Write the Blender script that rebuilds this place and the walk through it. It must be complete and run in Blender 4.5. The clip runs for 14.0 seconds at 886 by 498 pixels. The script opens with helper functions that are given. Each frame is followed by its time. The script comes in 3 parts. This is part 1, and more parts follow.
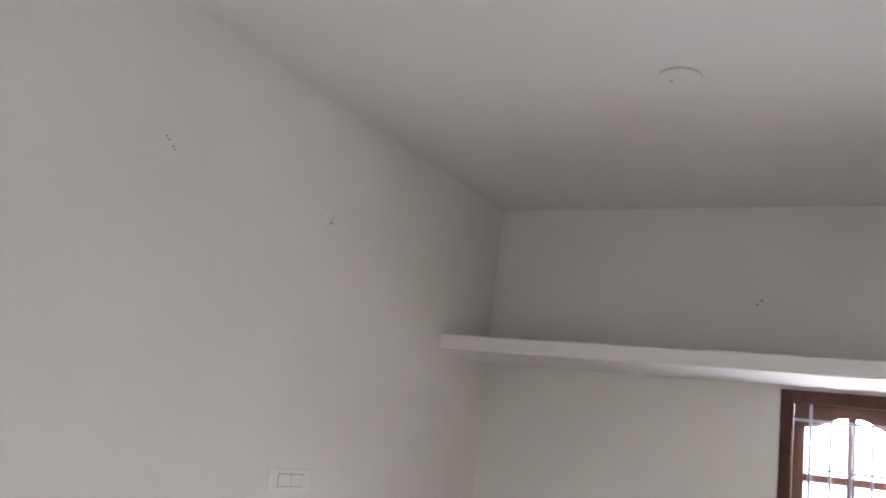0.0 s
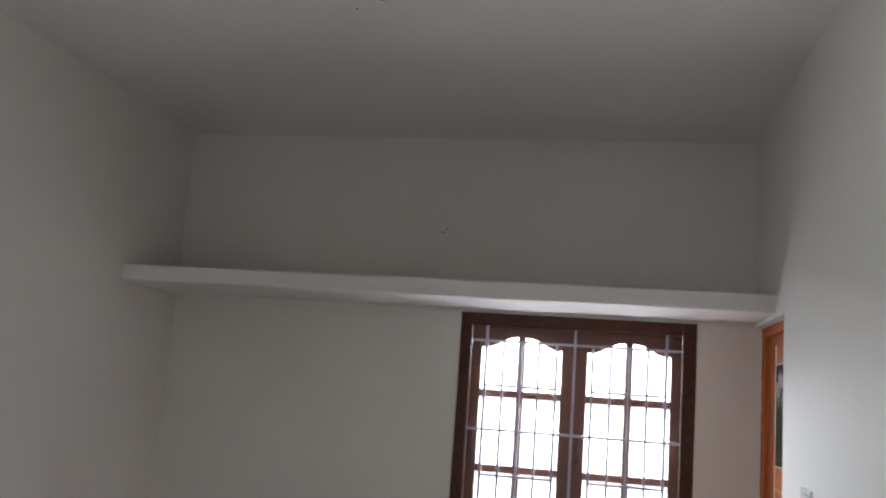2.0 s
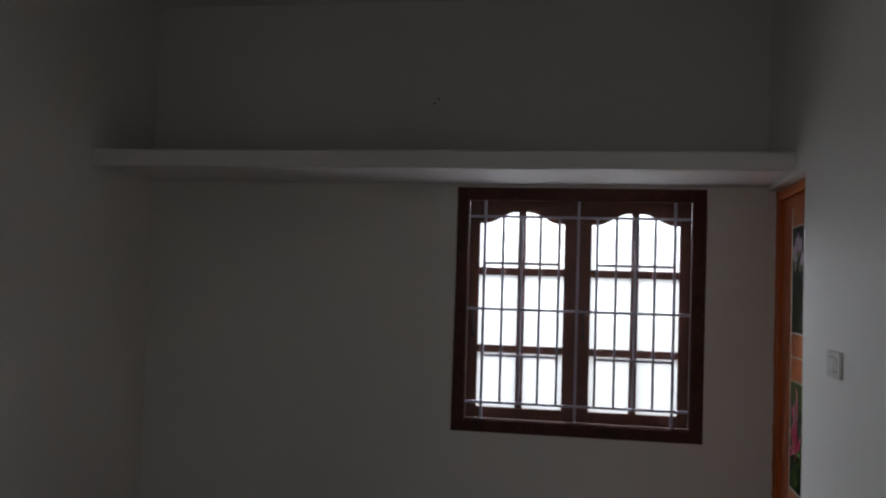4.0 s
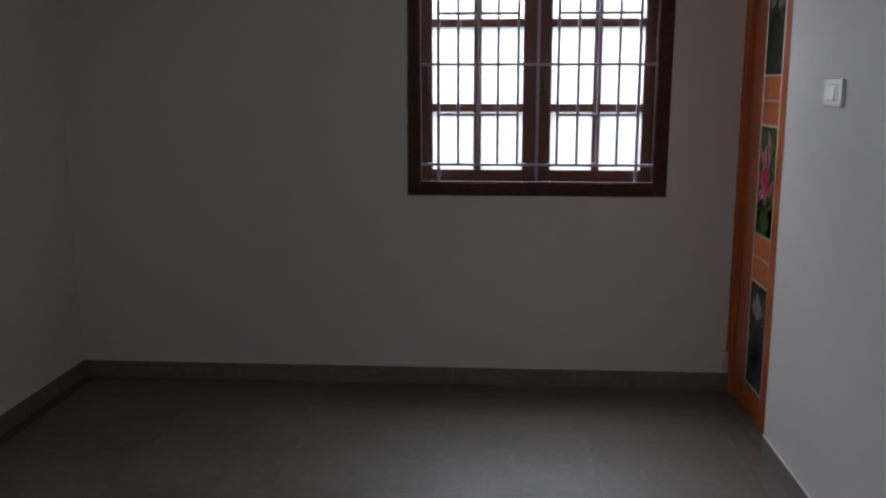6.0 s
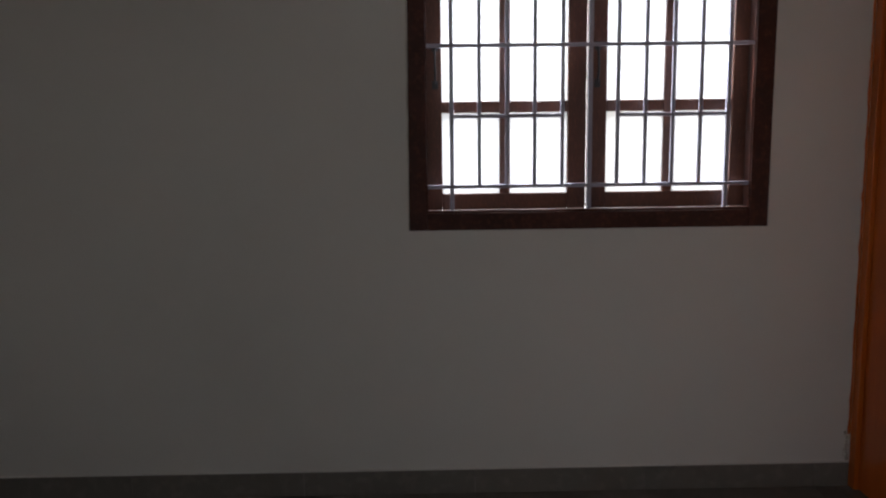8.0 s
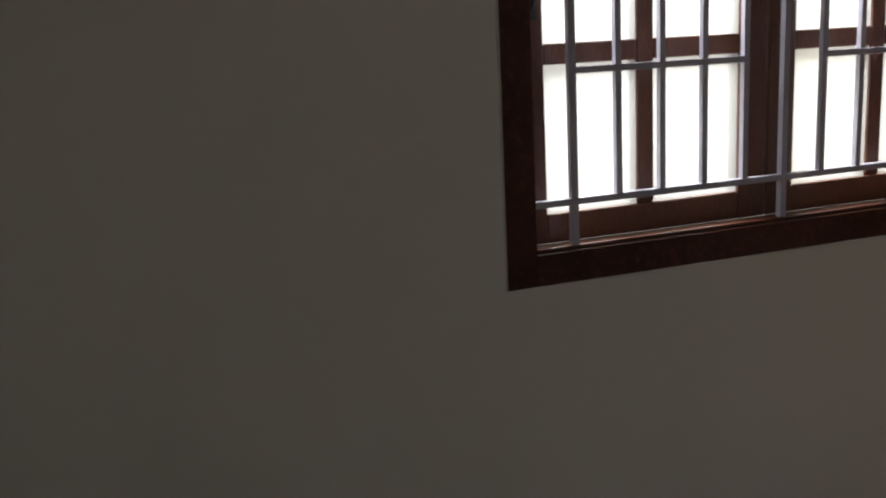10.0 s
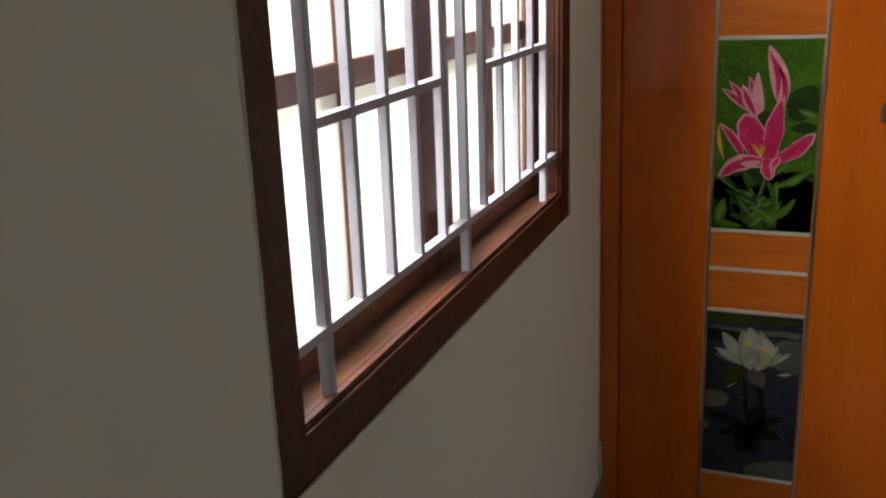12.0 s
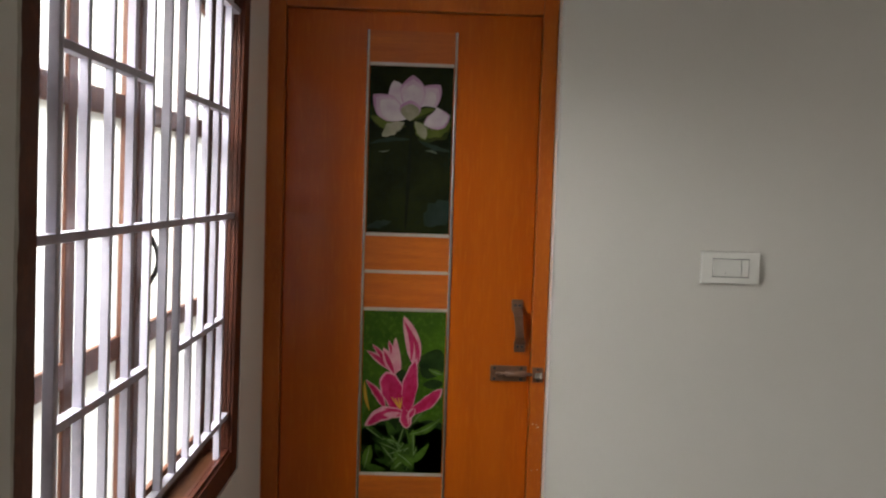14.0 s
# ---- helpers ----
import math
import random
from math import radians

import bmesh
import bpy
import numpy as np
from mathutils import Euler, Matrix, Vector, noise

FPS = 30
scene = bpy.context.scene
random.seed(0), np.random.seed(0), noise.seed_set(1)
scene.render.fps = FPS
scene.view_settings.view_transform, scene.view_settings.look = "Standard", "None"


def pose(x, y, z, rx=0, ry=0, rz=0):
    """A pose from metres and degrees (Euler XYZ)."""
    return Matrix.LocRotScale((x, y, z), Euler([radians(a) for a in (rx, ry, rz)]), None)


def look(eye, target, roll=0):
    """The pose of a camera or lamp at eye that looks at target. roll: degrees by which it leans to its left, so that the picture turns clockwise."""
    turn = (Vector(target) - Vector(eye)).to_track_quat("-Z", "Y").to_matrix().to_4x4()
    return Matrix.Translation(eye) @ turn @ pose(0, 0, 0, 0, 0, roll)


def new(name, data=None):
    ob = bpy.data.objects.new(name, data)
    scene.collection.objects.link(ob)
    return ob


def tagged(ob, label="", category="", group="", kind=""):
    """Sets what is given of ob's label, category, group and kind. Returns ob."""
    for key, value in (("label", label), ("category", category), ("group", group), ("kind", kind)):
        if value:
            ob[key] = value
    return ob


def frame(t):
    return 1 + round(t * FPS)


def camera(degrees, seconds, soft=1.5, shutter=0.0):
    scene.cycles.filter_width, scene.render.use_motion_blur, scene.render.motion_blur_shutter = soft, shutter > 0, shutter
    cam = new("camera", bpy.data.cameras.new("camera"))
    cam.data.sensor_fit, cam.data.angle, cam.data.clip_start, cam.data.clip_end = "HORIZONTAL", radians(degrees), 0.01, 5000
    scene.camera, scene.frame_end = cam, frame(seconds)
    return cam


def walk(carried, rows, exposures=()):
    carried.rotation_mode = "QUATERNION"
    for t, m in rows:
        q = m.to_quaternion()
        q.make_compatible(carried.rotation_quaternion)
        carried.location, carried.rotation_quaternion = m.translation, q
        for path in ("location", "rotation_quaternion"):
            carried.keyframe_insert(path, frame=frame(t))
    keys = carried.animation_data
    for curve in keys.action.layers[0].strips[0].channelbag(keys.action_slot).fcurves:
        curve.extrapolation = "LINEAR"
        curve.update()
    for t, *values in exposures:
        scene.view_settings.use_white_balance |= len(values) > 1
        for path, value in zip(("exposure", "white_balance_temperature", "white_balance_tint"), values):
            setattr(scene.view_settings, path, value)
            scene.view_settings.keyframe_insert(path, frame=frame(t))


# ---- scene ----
cam = camera(52.5, 14.0, soft=2.2)
PATH = [
    (0, (-0.786, -4.799, 1.698), (-1.759, -3.1, 2.109), 7.1),
    (0.5, (-0.719, -4.779, 1.694), (-1.501, -2.982, 2.099), 6.7),
    (1, (-0.695, -4.747, 1.723), (-1.282, -2.87, 2.09), 6.0),
    (1.5, (-0.686, -4.725, 1.72), (-1.121, -2.802, 2.055), 5.1),
    (2, (-0.7, -4.721, 1.727), (-1.078, -2.782, 2.037), 4.1),
    (2.2, (-0.705, -4.718, 1.729), (-1.082, -2.777, 2.034), 3.7),
    (4.3, (-0.784, -4.399, 1.651), (-1.127, -2.428, 1.65), 1.5),
    (4.5, (-0.754, -4.371, 1.649), (-1.108, -2.404, 1.589), 1.8),
    (5, (-0.852, -4.342, 1.569), (-1.113, -2.366, 1.407), 2.0),
    (5.5, (-0.946, -4.294, 1.521), (-1.12, -2.32, 1.251), 0.6),
    (6, (-1.055, -4.229, 1.466), (-1.181, -2.267, 1.099), -0.0),
    (6.5, (-1.112, -4.058, 1.427), (-1.258, -2.108, 1.008), 0.0),
    (7, (-1.156, -3.703, 1.451), (-1.339, -1.755, 1.036), -0.6),
    (7.5, (-1.273, -3.369, 1.408), (-1.371, -1.406, 1.038), -0.4),
    (8, (-1.433, -3.002, 1.34), (-1.4, -1.027, 1.031), -0.7),
    (8.5, (-1.509, -2.564, 1.277), (-1.425, -0.582, 1.024), -1.1),
    (9, (-1.637, -2.2, 1.289), (-1.45, -0.232, 0.989), -1.7),
    (9.2, (-1.758, -2.031, 1.296), (-1.481, -0.077, 0.973), -1.8),
    (11.3, (-2.244, -0.725, 1.45), (-0.897, 0.644, 0.89), -4.5),
    (11.5, (-2.211, -0.639, 1.463), (-0.728, 0.581, 0.901), -4.0),
    (12, (-2.175, -0.472, 1.46), (-0.408, 0.257, 0.872), -2.8),
    (12.5, (-2.218, -0.362, 1.48), (-0.34, -0.03, 0.876), -2.8),
    (13, (-2.291, -0.347, 1.527), (-0.355, -0.164, 1.061), -0.3),
    (13.5, (-2.37, -0.377, 1.569), (-0.395, -0.261, 1.274), 0.9),
    (14, (-2.418, -0.418, 1.612), (-0.422, -0.474, 1.485), 1.8),
]
EXPOSURE = [(0.0, 0.75, 6500, 16), (0.5, 0.87, 6500, 15), (1.0, 0.42, 6500, 15), (1.5, 0.32, 6500, 15), (2.0, -0.18, 6500, 14), (4.5, -2.1, 6500, 16), (5.0, -1.8, 6300, 18), (6.0, -1.70, 6400, 18), (6.5, -1.62, 6500, 19), (7.5, -1.55, 6600, 17), (8.0, -1.5, 6700, 17), (8.5, -1.72, 7100, 16), (9.0, -2.32, 7200, 15), (9.2, -2.25, 7200, 15), (11.3, -1.15, 7900, 7), (12.0, -1.06, 7900, 7), (12.5, -1.10, 7900, 9), (13.0, -0.97, 7750, 11), (13.5, -1.00, 7700, 11), (14.0, -1.16, 7700, 13)]
walk(cam, [(t, look(eye, target, roll)) for t, eye, target, roll in PATH], EXPOSURE)

# ---- sizes of the room ----
WEST, SOUTH, TOP = -3.145, -5.5, 3.10
THICK = 0.23
WX0, WX1, WZ0, WZ1 = -1.497, -0.281, 0.932, 2.148   # window, outside of its frame
DY, DZ = -0.785, 2.145                              # door opening: from the corner to DY, up to DZ
SX0, SX1, SZ1 = -2.35, -0.75, 2.35                  # unseen opening, assumed in the south wall
VY0, VY1, VZ0, VZ1 = -4.85, -3.60, 0.93, 2.15       # opening in the west wall, behind the walk

# ---- world and light ----
world = bpy.data.worlds.new("sky")
scene.world = world
world.use_nodes = True
sky = world.node_tree.nodes.new("ShaderNodeTexSky")
sky.sky_type, sky.sun_disc = "NISHITA", False
sky.sun_elevation, sky.sun_rotation = radians(55), radians(200)
background = world.node_tree.nodes["Background"]
background.inputs["Strength"].default_value = 0.12
world.node_tree.links.new(sky.outputs["Color"], background.inputs["Color"])


def daylight(name, place, width, height, watts, colour):
    """The sky's light in an opening; place is a pose whose -z points into the room."""
    data = bpy.data.lights.new(name, "AREA")
    data.shape, data.size, data.size_y = "RECTANGLE", width, height
    data.energy, data.color = watts, colour
    ob = new(name, data)
    ob.matrix_world = place
    return ob


daylight("window_daylight", look(((WX0 + WX1) / 2 - 0.15, 0.68, 2.40), ((WX0 + WX1) / 2 + 0.1, -1.3, 0.45)), 1.8, 1.1, 490, (0.82, 0.91, 1.0))
# lamp in an unseen, assumed opening, added as fill for the room
daylight("south_fill_light", look(((SX0 + SX1) / 2, SOUTH - 0.16, SZ1 / 2), ((SX0 + SX1) / 2, 0, SZ1 / 2)), SX1 - SX0, SZ1, 6, (0.97, 0.98, 1.0))
daylight("side_daylight", look((WEST - 0.50, (VY0 + VY1) / 2, 2.15), (0.0, (VY0 + VY1) / 2 + 0.6, 0.30)), VY1 - VY0, 1.3, 95, (0.84, 0.92, 1.0))


def hazy_backdrop():
    """White haze outside the window: a glowing sheet, brighter below to whiten low panes."""
    m = bpy.data.materials.new("hazy_daylight")
    m.use_nodes = True
    nodes, links = m.node_tree.nodes, m.node_tree.links
    nodes.remove(nodes["Principled BSDF"])
    glow = nodes.new("ShaderNodeEmission")
    glow.inputs["Color"].default_value = (0.97, 0.985, 1.0, 1)
    place, split, span = nodes.new("ShaderNodeTexCoord"), nodes.new("ShaderNodeSeparateXYZ"), nodes.new("ShaderNodeMapRange")
    span.inputs[1].default_value, span.inputs[2].default_value, span.inputs[3].default_value, span.inputs[4].default_value = 0.4, 2.4, 9.6, 8.4
    links.new(place.outputs["Object"], split.inputs[0])
    links.new(split.outputs["Z"], span.inputs[0])
    links.new(span.outputs[0], glow.inputs["Strength"])
    links.new(glow.outputs[0], nodes["Material Output"].inputs["Surface"])
    mesh = bpy.data.meshes.new("backdrop")
    mesh.from_pydata([(-3.7, 1.7, -1.0), (1.9, 1.7, -1.0), (1.9, 1.7, 3.6), (-3.7, 1.7, 3.6)], [], [(0, 1, 2, 3)])
    mesh.materials.append(m)
    tagged(new("backdrop", mesh), "white hazy daylight outside the window", "backdrop", kind="structure")


hazy_backdrop()


# ---- materials ----
def material(name, colour, rough=0.6, metal=0.0, second=None, scale=3.0, grain=None, bump=0.0, bump_scale=60.0, coat=0.0, stretch=(1, 1, 1), vary=0.0, shine=0.5, stains=0.0):
    """A surface: two colours mixed by large noise, finer grain, relief, and a tint of its own for each piece."""
    m = bpy.data.materials.new(name)
    m.use_nodes = True
    nodes, links = m.node_tree.nodes, m.node_tree.links
    shader = nodes["Principled BSDF"]
    shader.inputs["Roughness"].default_value = rough
    shader.inputs["Metallic"].default_value = metal
    shader.inputs["Specular IOR Level"].default_value = shine
    shader.inputs["Coat Weight"].default_value = coat
    shader.inputs["Coat Roughness"].default_value = 0.09
    place = nodes.new("ShaderNodeTexCoord")
    mapping = nodes.new("ShaderNodeMapping")
    mapping.inputs["Scale"].default_value = stretch
    links.new(place.outputs["Object"], mapping.inputs["Vector"])
    second = second or tuple(c * 0.9 for c in colour)

    def mixed(a, b, fac):
        mix = nodes.new("ShaderNodeMix")
        mix.data_type = "RGBA"
        for value, socket in ((a, mix.inputs[6]), (b, mix.inputs[7])):
            if isinstance(value, tuple):
                socket.default_value = (*value, 1)
            else:
                links.new(value, socket)
        links.new(fac, mix.inputs[0])
        return mix.outputs[2]

    def noisy(size, detail=4.0, low=0.35, high=0.65, source=mapping):
        n = nodes.new("ShaderNodeTexNoise")
        n.inputs["Scale"].default_value, n.inputs["Detail"].default_value = size, detail
        links.new(source.outputs[0] if source is mapping else source.outputs["Object"], n.inputs["Vector"])
        ramp = nodes.new("ShaderNodeMapRange")
        ramp.inputs[1].default_value, ramp.inputs[2].default_value = low, high
        links.new(n.outputs["Fac"], ramp.inputs[0])
        return ramp.outputs[0]

    colour_out = mixed(colour, second, noisy(scale))
    if grain:
        colour_out = mixed(colour_out, grain, noisy(scale * 9, 6.0, 0.5, 0.85))
    if stains:
        colour_out = mixed(colour_out, tuple(c * (1 - stains) for c in second), noisy(1.3, 7.0, 0.55, 0.75, place))
    if vary:
        info = nodes.new("ShaderNodeObjectInfo")
        hsv = nodes.new("ShaderNodeHueSaturation")
        span = nodes.new("ShaderNodeMapRange")
        span.inputs[3].default_value, span.inputs[4].default_value = 1 - vary, 1 + vary
        links.new(info.outputs["Random"], span.inputs[0])
        links.new(span.outputs[0], hsv.inputs["Value"])
        links.new(colour_out, hsv.inputs["Color"])
        colour_out = hsv.outputs["Color"]
    links.new(colour_out, shader.inputs["Base Color"])
    if bump:
        n = nodes.new("ShaderNodeTexNoise")
        n.inputs["Scale"].default_value, n.inputs["Detail"].default_value = bump_scale, 5.0
        links.new(mapping.outputs[0], n.inputs["Vector"])
        relief = nodes.new("ShaderNodeBump")
        relief.inputs["Strength"].default_value, relief.inputs["Distance"].default_value = bump, 0.004
        links.new(n.outputs["Fac"], relief.inputs["Height"])
        links.new(relief.outputs[0], shader.inputs["Normal"])
    return m


def frosted_glass(name, tint, warm):
    """Milky pane: passes light scattered, with a slight sheen and a tint of its own for each pane."""
    m = bpy.data.materials.new(name)
    m.use_nodes = True
    nodes, links = m.node_tree.nodes, m.node_tree.links
    nodes.remove(nodes["Principled BSDF"])
    place, cloud, mix = nodes.new("ShaderNodeTexCoord"), nodes.new("ShaderNodeTexNoise"), nodes.new("ShaderNodeMix")
    cloud.inputs["Scale"].default_value, cloud.inputs["Detail"].default_value = 6.0, 3.0
    links.new(place.outputs["Object"], cloud.inputs["Vector"])
    info, add = nodes.new("ShaderNodeObjectInfo"), nodes.new("ShaderNodeMath")
    add.operation, add.inputs[2].default_value = "MULTIPLY_ADD", -0.25
    links.new(info.outputs["Random"], add.inputs[0])
    links.new(cloud.outputs["Fac"], add.inputs[1])
    add.use_clamp = True
    mix.data_type = "RGBA"
    mix.inputs[6].default_value, mix.inputs[7].default_value = (*tint, 1), (*warm, 1)
    links.new(add.outputs[0], mix.inputs[0])
    through_light, sheen, both = nodes.new("ShaderNodeBsdfTranslucent"), nodes.new("ShaderNodeBsdfGlossy"), nodes.new("ShaderNodeMixShader")
    links.new(mix.outputs[2], through_light.inputs["Color"])
    sheen.inputs["Roughness"].default_value = 0.25
    both.inputs[0].default_value = 0.06
    links.new(through_light.outputs[0], both.inputs[1])
    links.new(sheen.outputs[0], both.inputs[2])
    # most of the light goes on nearly straight, blurred
    blurred, pane = nodes.new("ShaderNodeBsdfRefraction"), nodes.new("ShaderNodeMixShader")
    links.new(mix.outputs[2], blurred.inputs["Color"])
    blurred.inputs["Roughness"].default_value, blurred.inputs["IOR"].default_value = 0.42, 1.12
    pane.inputs[0].default_value = 0.7
    links.new(both.outputs[0], pane.inputs[1])
    links.new(blurred.outputs[0], pane.inputs[2])
    links.new(pane.outputs[0], nodes["Material Output"].inputs["Surface"])
    return m


PAINT = material("off_white_wall_paint", (0.75, 0.724, 0.680), 0.68, second=(0.72, 0.699, 0.655), scale=1.2, grain=(0.74, 0.718, 0.674), bump=0.10, bump_scale=45, stains=0.03, shine=0.3)
CEILING = material("white_ceiling_paint", (0.77, 0.738, 0.718), 0.7, second=(0.74, 0.712, 0.692), scale=0.9, bump=0.10, bump_scale=35)
TILE = material("grey_vitrified_tile", (0.168, 0.150, 0.129), 0.38, second=(0.128, 0.113, 0.096), scale=2.2, grain=(0.21, 0.19, 0.168), bump=0.03, bump_scale=18, vary=0.04)
SKIRT = material("grey_skirting_tile", (0.205, 0.185, 0.163), 0.32, second=(0.175, 0.158, 0.138), scale=3, grain=(0.26, 0.24, 0.21), vary=0.05)
GROUT = material("grey_grout", (0.14, 0.125, 0.108), 0.9, scale=20)
ORANGE = material("orange_painted_wood", (0.57, 0.112, 0.008), 0.28, second=(0.50, 0.090, 0.006), scale=2.2, grain=(0.60, 0.14, 0.014), stretch=(6, 6, 0.7), bump=0.03, bump_scale=40, coat=0.25, shine=0.35)
FRAME_ORANGE = material("orange_frame_paint", (0.57, 0.130, 0.012), 0.36, second=(0.48, 0.10, 0.009), scale=5, grain=(0.60, 0.16, 0.02), stretch=(3, 3, 0.8), bump=0.08, bump_scale=60, coat=0.1)
INLAY = material("orange_cross_grain_inlay", (0.57, 0.135, 0.015), 0.32, second=(0.47, 0.10, 0.011), scale=7, grain=(0.38, 0.075, 0.009), stretch=(1, 0.6, 9), bump=0.05, bump_scale=50, coat=0.2)
BROWN = material("dark_brown_varnished_wood", (0.076, 0.021, 0.013), 0.40, second=(0.050, 0.014, 0.009), scale=4, grain=(0.14, 0.042, 0.020), stretch=(2, 5, 2), bump=0.08, bump_scale=50, shine=0.25)
DUSTY = material("dusty_brown_sill", (0.062, 0.022, 0.010), 0.40, second=(0.040, 0.014, 0.007), scale=7, grain=(0.12, 0.058, 0.030), stretch=(1, 4, 4), bump=0.1, shine=0.15)
SASH = material("red_brown_sash_wood", (0.122, 0.040, 0.020), 0.42, second=(0.085, 0.029, 0.017), scale=5, grain=(0.19, 0.07, 0.034), stretch=(3, 3, 1), bump=0.08, coat=0.1)
BAR = material("pale_lilac_grille_paint", (0.45, 0.43, 0.51), 0.42, second=(0.39, 0.37, 0.45), scale=9, grain=(0.50, 0.47, 0.54), bump=0.1, bump_scale=90)
GLASS = frosted_glass("frosted_window_glass", (0.53, 0.545, 0.545), (0.545, 0.52, 0.445))
PALE = material("pale_strip", (0.52, 0.45, 0.41), 0.35, second=(0.45, 0.39, 0.35), scale=10)
CHROME = material("chrome_strip", (0.74, 0.71, 0.67), 0.15, metal=1.0, second=(0.62, 0.61, 0.6), scale=12)
COPPER = material("antique_copper_metal", (0.20, 0.102, 0.062), 0.45, metal=0.2, second=(0.135, 0.066, 0.042), scale=30, grain=(0.25, 0.13, 0.08), bump=0.1, bump_scale=150)
BLACK = material("black_iron", (0.02, 0.02, 0.022), 0.5, second=(0.03, 0.03, 0.03), scale=20)
PLASTIC = material("white_switch_plastic", (0.84, 0.83, 0.79), 0.13, second=(0.81, 0.80, 0.76), scale=15)
# dark tone for screws and slots, and for shade painted into gaps
GAP_AND_SHADE = material("dark_gap_and_shade", (0.10, 0.095, 0.085), 0.7, scale=20)
PLASTER = material("rough_bare_plaster", (0.62, 0.59, 0.53), 0.9, second=(0.50, 0.47, 0.42), scale=25, bump=0.5, bump_scale=120)


# ---- building helpers ----
def thing(name, place=(0, 0, 0), label="", category="", group="", kind=""):
    ob = new(name)
    ob.empty_display_size = 0.1
    ob.location = place
    return tagged(ob, label, category, group, kind)


def link_mesh(name, bm, mat, smooth=False):
    mesh = bpy.data.meshes.new(name)
    bm.normal_update()
    bm.to_mesh(mesh)
    bm.free()
    for m in (mat if isinstance(mat, (list, tuple)) else [mat]):
        mesh.materials.append(m)
    if smooth:
        for p in mesh.polygons:
            p.use_smooth = True
    return new(name, mesh)


def part(name, bm, mat, parent, label="", smooth=False):
    """One mesh under a thing or a part; the mesh is in the coordinates of its parent."""
    ob = link_mesh(name, bm, mat, smooth)
    ob.parent = parent
    return tagged(ob, label) if label else ob


def add_box(bm, x0, x1, y0, y1, z0, z1, bevel=0.0):
    made = bmesh.ops.create_cube(bm, size=1.0)
    vs = made["verts"]
    for v in vs:
        v.co = Vector((x0 + (v.co.x + 0.5) * (x1 - x0), y0 + (v.co.y + 0.5) * (y1 - y0), z0 + (v.co.z + 0.5) * (z1 - z0)))
    if bevel:
        edges = list({e for v in vs for e in v.link_edges})
        bmesh.ops.bevel(bm, geom=edges, offset=bevel, segments=2, affect="EDGES", profile=0.6)
    return bm


def box(x0, x1, y0, y1, z0, z1, bevel=0.0):
    return add_box(bmesh.new(), x0, x1, y0, y1, z0, z1, bevel)


def add_rod(bm, a, b, radius, sides=12, end_radius=None):
    a, b = Vector(a), Vector(b)
    d = b - a
    made = bmesh.ops.create_cone(bm, cap_ends=True, segments=sides, radius1=radius, radius2=radius if end_radius is None else end_radius, depth=d.length)
    turn = d.to_track_quat("Z", "Y").to_matrix().to_4x4()
    bmesh.ops.transform(bm, matrix=Matrix.Translation((a + b) / 2) @ turn, verts=made["verts"])
    return bm


def rod(a, b, radius, sides=12, end_radius=None):
    return add_rod(bmesh.new(), a, b, radius, sides, end_radius)


def prism(outline, axis, low, high):
    """An outline of (u, v) pairs, extruded along an axis: 'y' takes (x, z), 'x' takes (y, z)."""
    bm = bmesh.new()

    def at(u, v, w):
        return (u, w, v) if axis == "y" else (w, u, v)

    rings = [[bm.verts.new(at(u, v, w)) for u, v in outline] for w in (low, high)]
    bm.faces.new(rings[0])
    bm.faces.new(reversed(rings[1]))
    for i in range(len(outline)):
        j = (i + 1) % len(outline)
        bm.faces.new((rings[0][j], rings[0][i], rings[1][i], rings[1][j]))
    bmesh.ops.recalc_face_normals(bm, faces=bm.faces[:])
    return bm


def wall_with_hole(name, axis, low, high, u0, u1, v0, v1, hole, mat):
    """A wall along x (axis 'y') or along y (axis 'x') with one opening that goes through it."""
    bm = bmesh.new()
    hu0, hu1, hv0, hv1 = hole
    us, vs = sorted({u0, hu0, hu1, u1}), sorted({v0, hv0, hv1, v1})

    def at(u, v, w):
        return (u, w, v) if axis == "y" else (w, u, v)

    grid = {(u, v, w): bm.verts.new(at(u, v, w)) for u in us for v in vs for w in (low, high)}
    solid = {(i, j) for i in range(len(us) - 1) for j in range(len(vs) - 1) if not (us[i] >= hu0 and us[i + 1] <= hu1 and vs[j] >= hv0 and vs[j + 1] <= hv1)}
    for i, j in solid:
        a, b, c, d = us[i], us[i + 1], vs[j], vs[j + 1]
        for w in (low, high):
            bm.faces.new([grid[k] for k in ((a, c, w), (b, c, w), (b, d, w), (a, d, w))])
        for (di, dj), (p, q) in {(-1, 0): ((a, c), (a, d)), (1, 0): ((b, c), (b, d)), (0, -1): ((a, c), (b, c)), (0, 1): ((a, d), (b, d))}.items():
            if (i + di, j + dj) not in solid:
                bm.faces.new([grid[k] for k in ((*p, low), (*q, low), (*q, high), (*p, high))])
    bmesh.ops.recalc_face_normals(bm, faces=bm.faces[:])
    return link_mesh(name, bm, mat)


def copy_part(ob, parent, place):
    """The same mesh again, as a piece of its own."""
    c = ob.copy()
    scene.collection.objects.link(c)
    c.parent = parent
    c.location = place
    return c


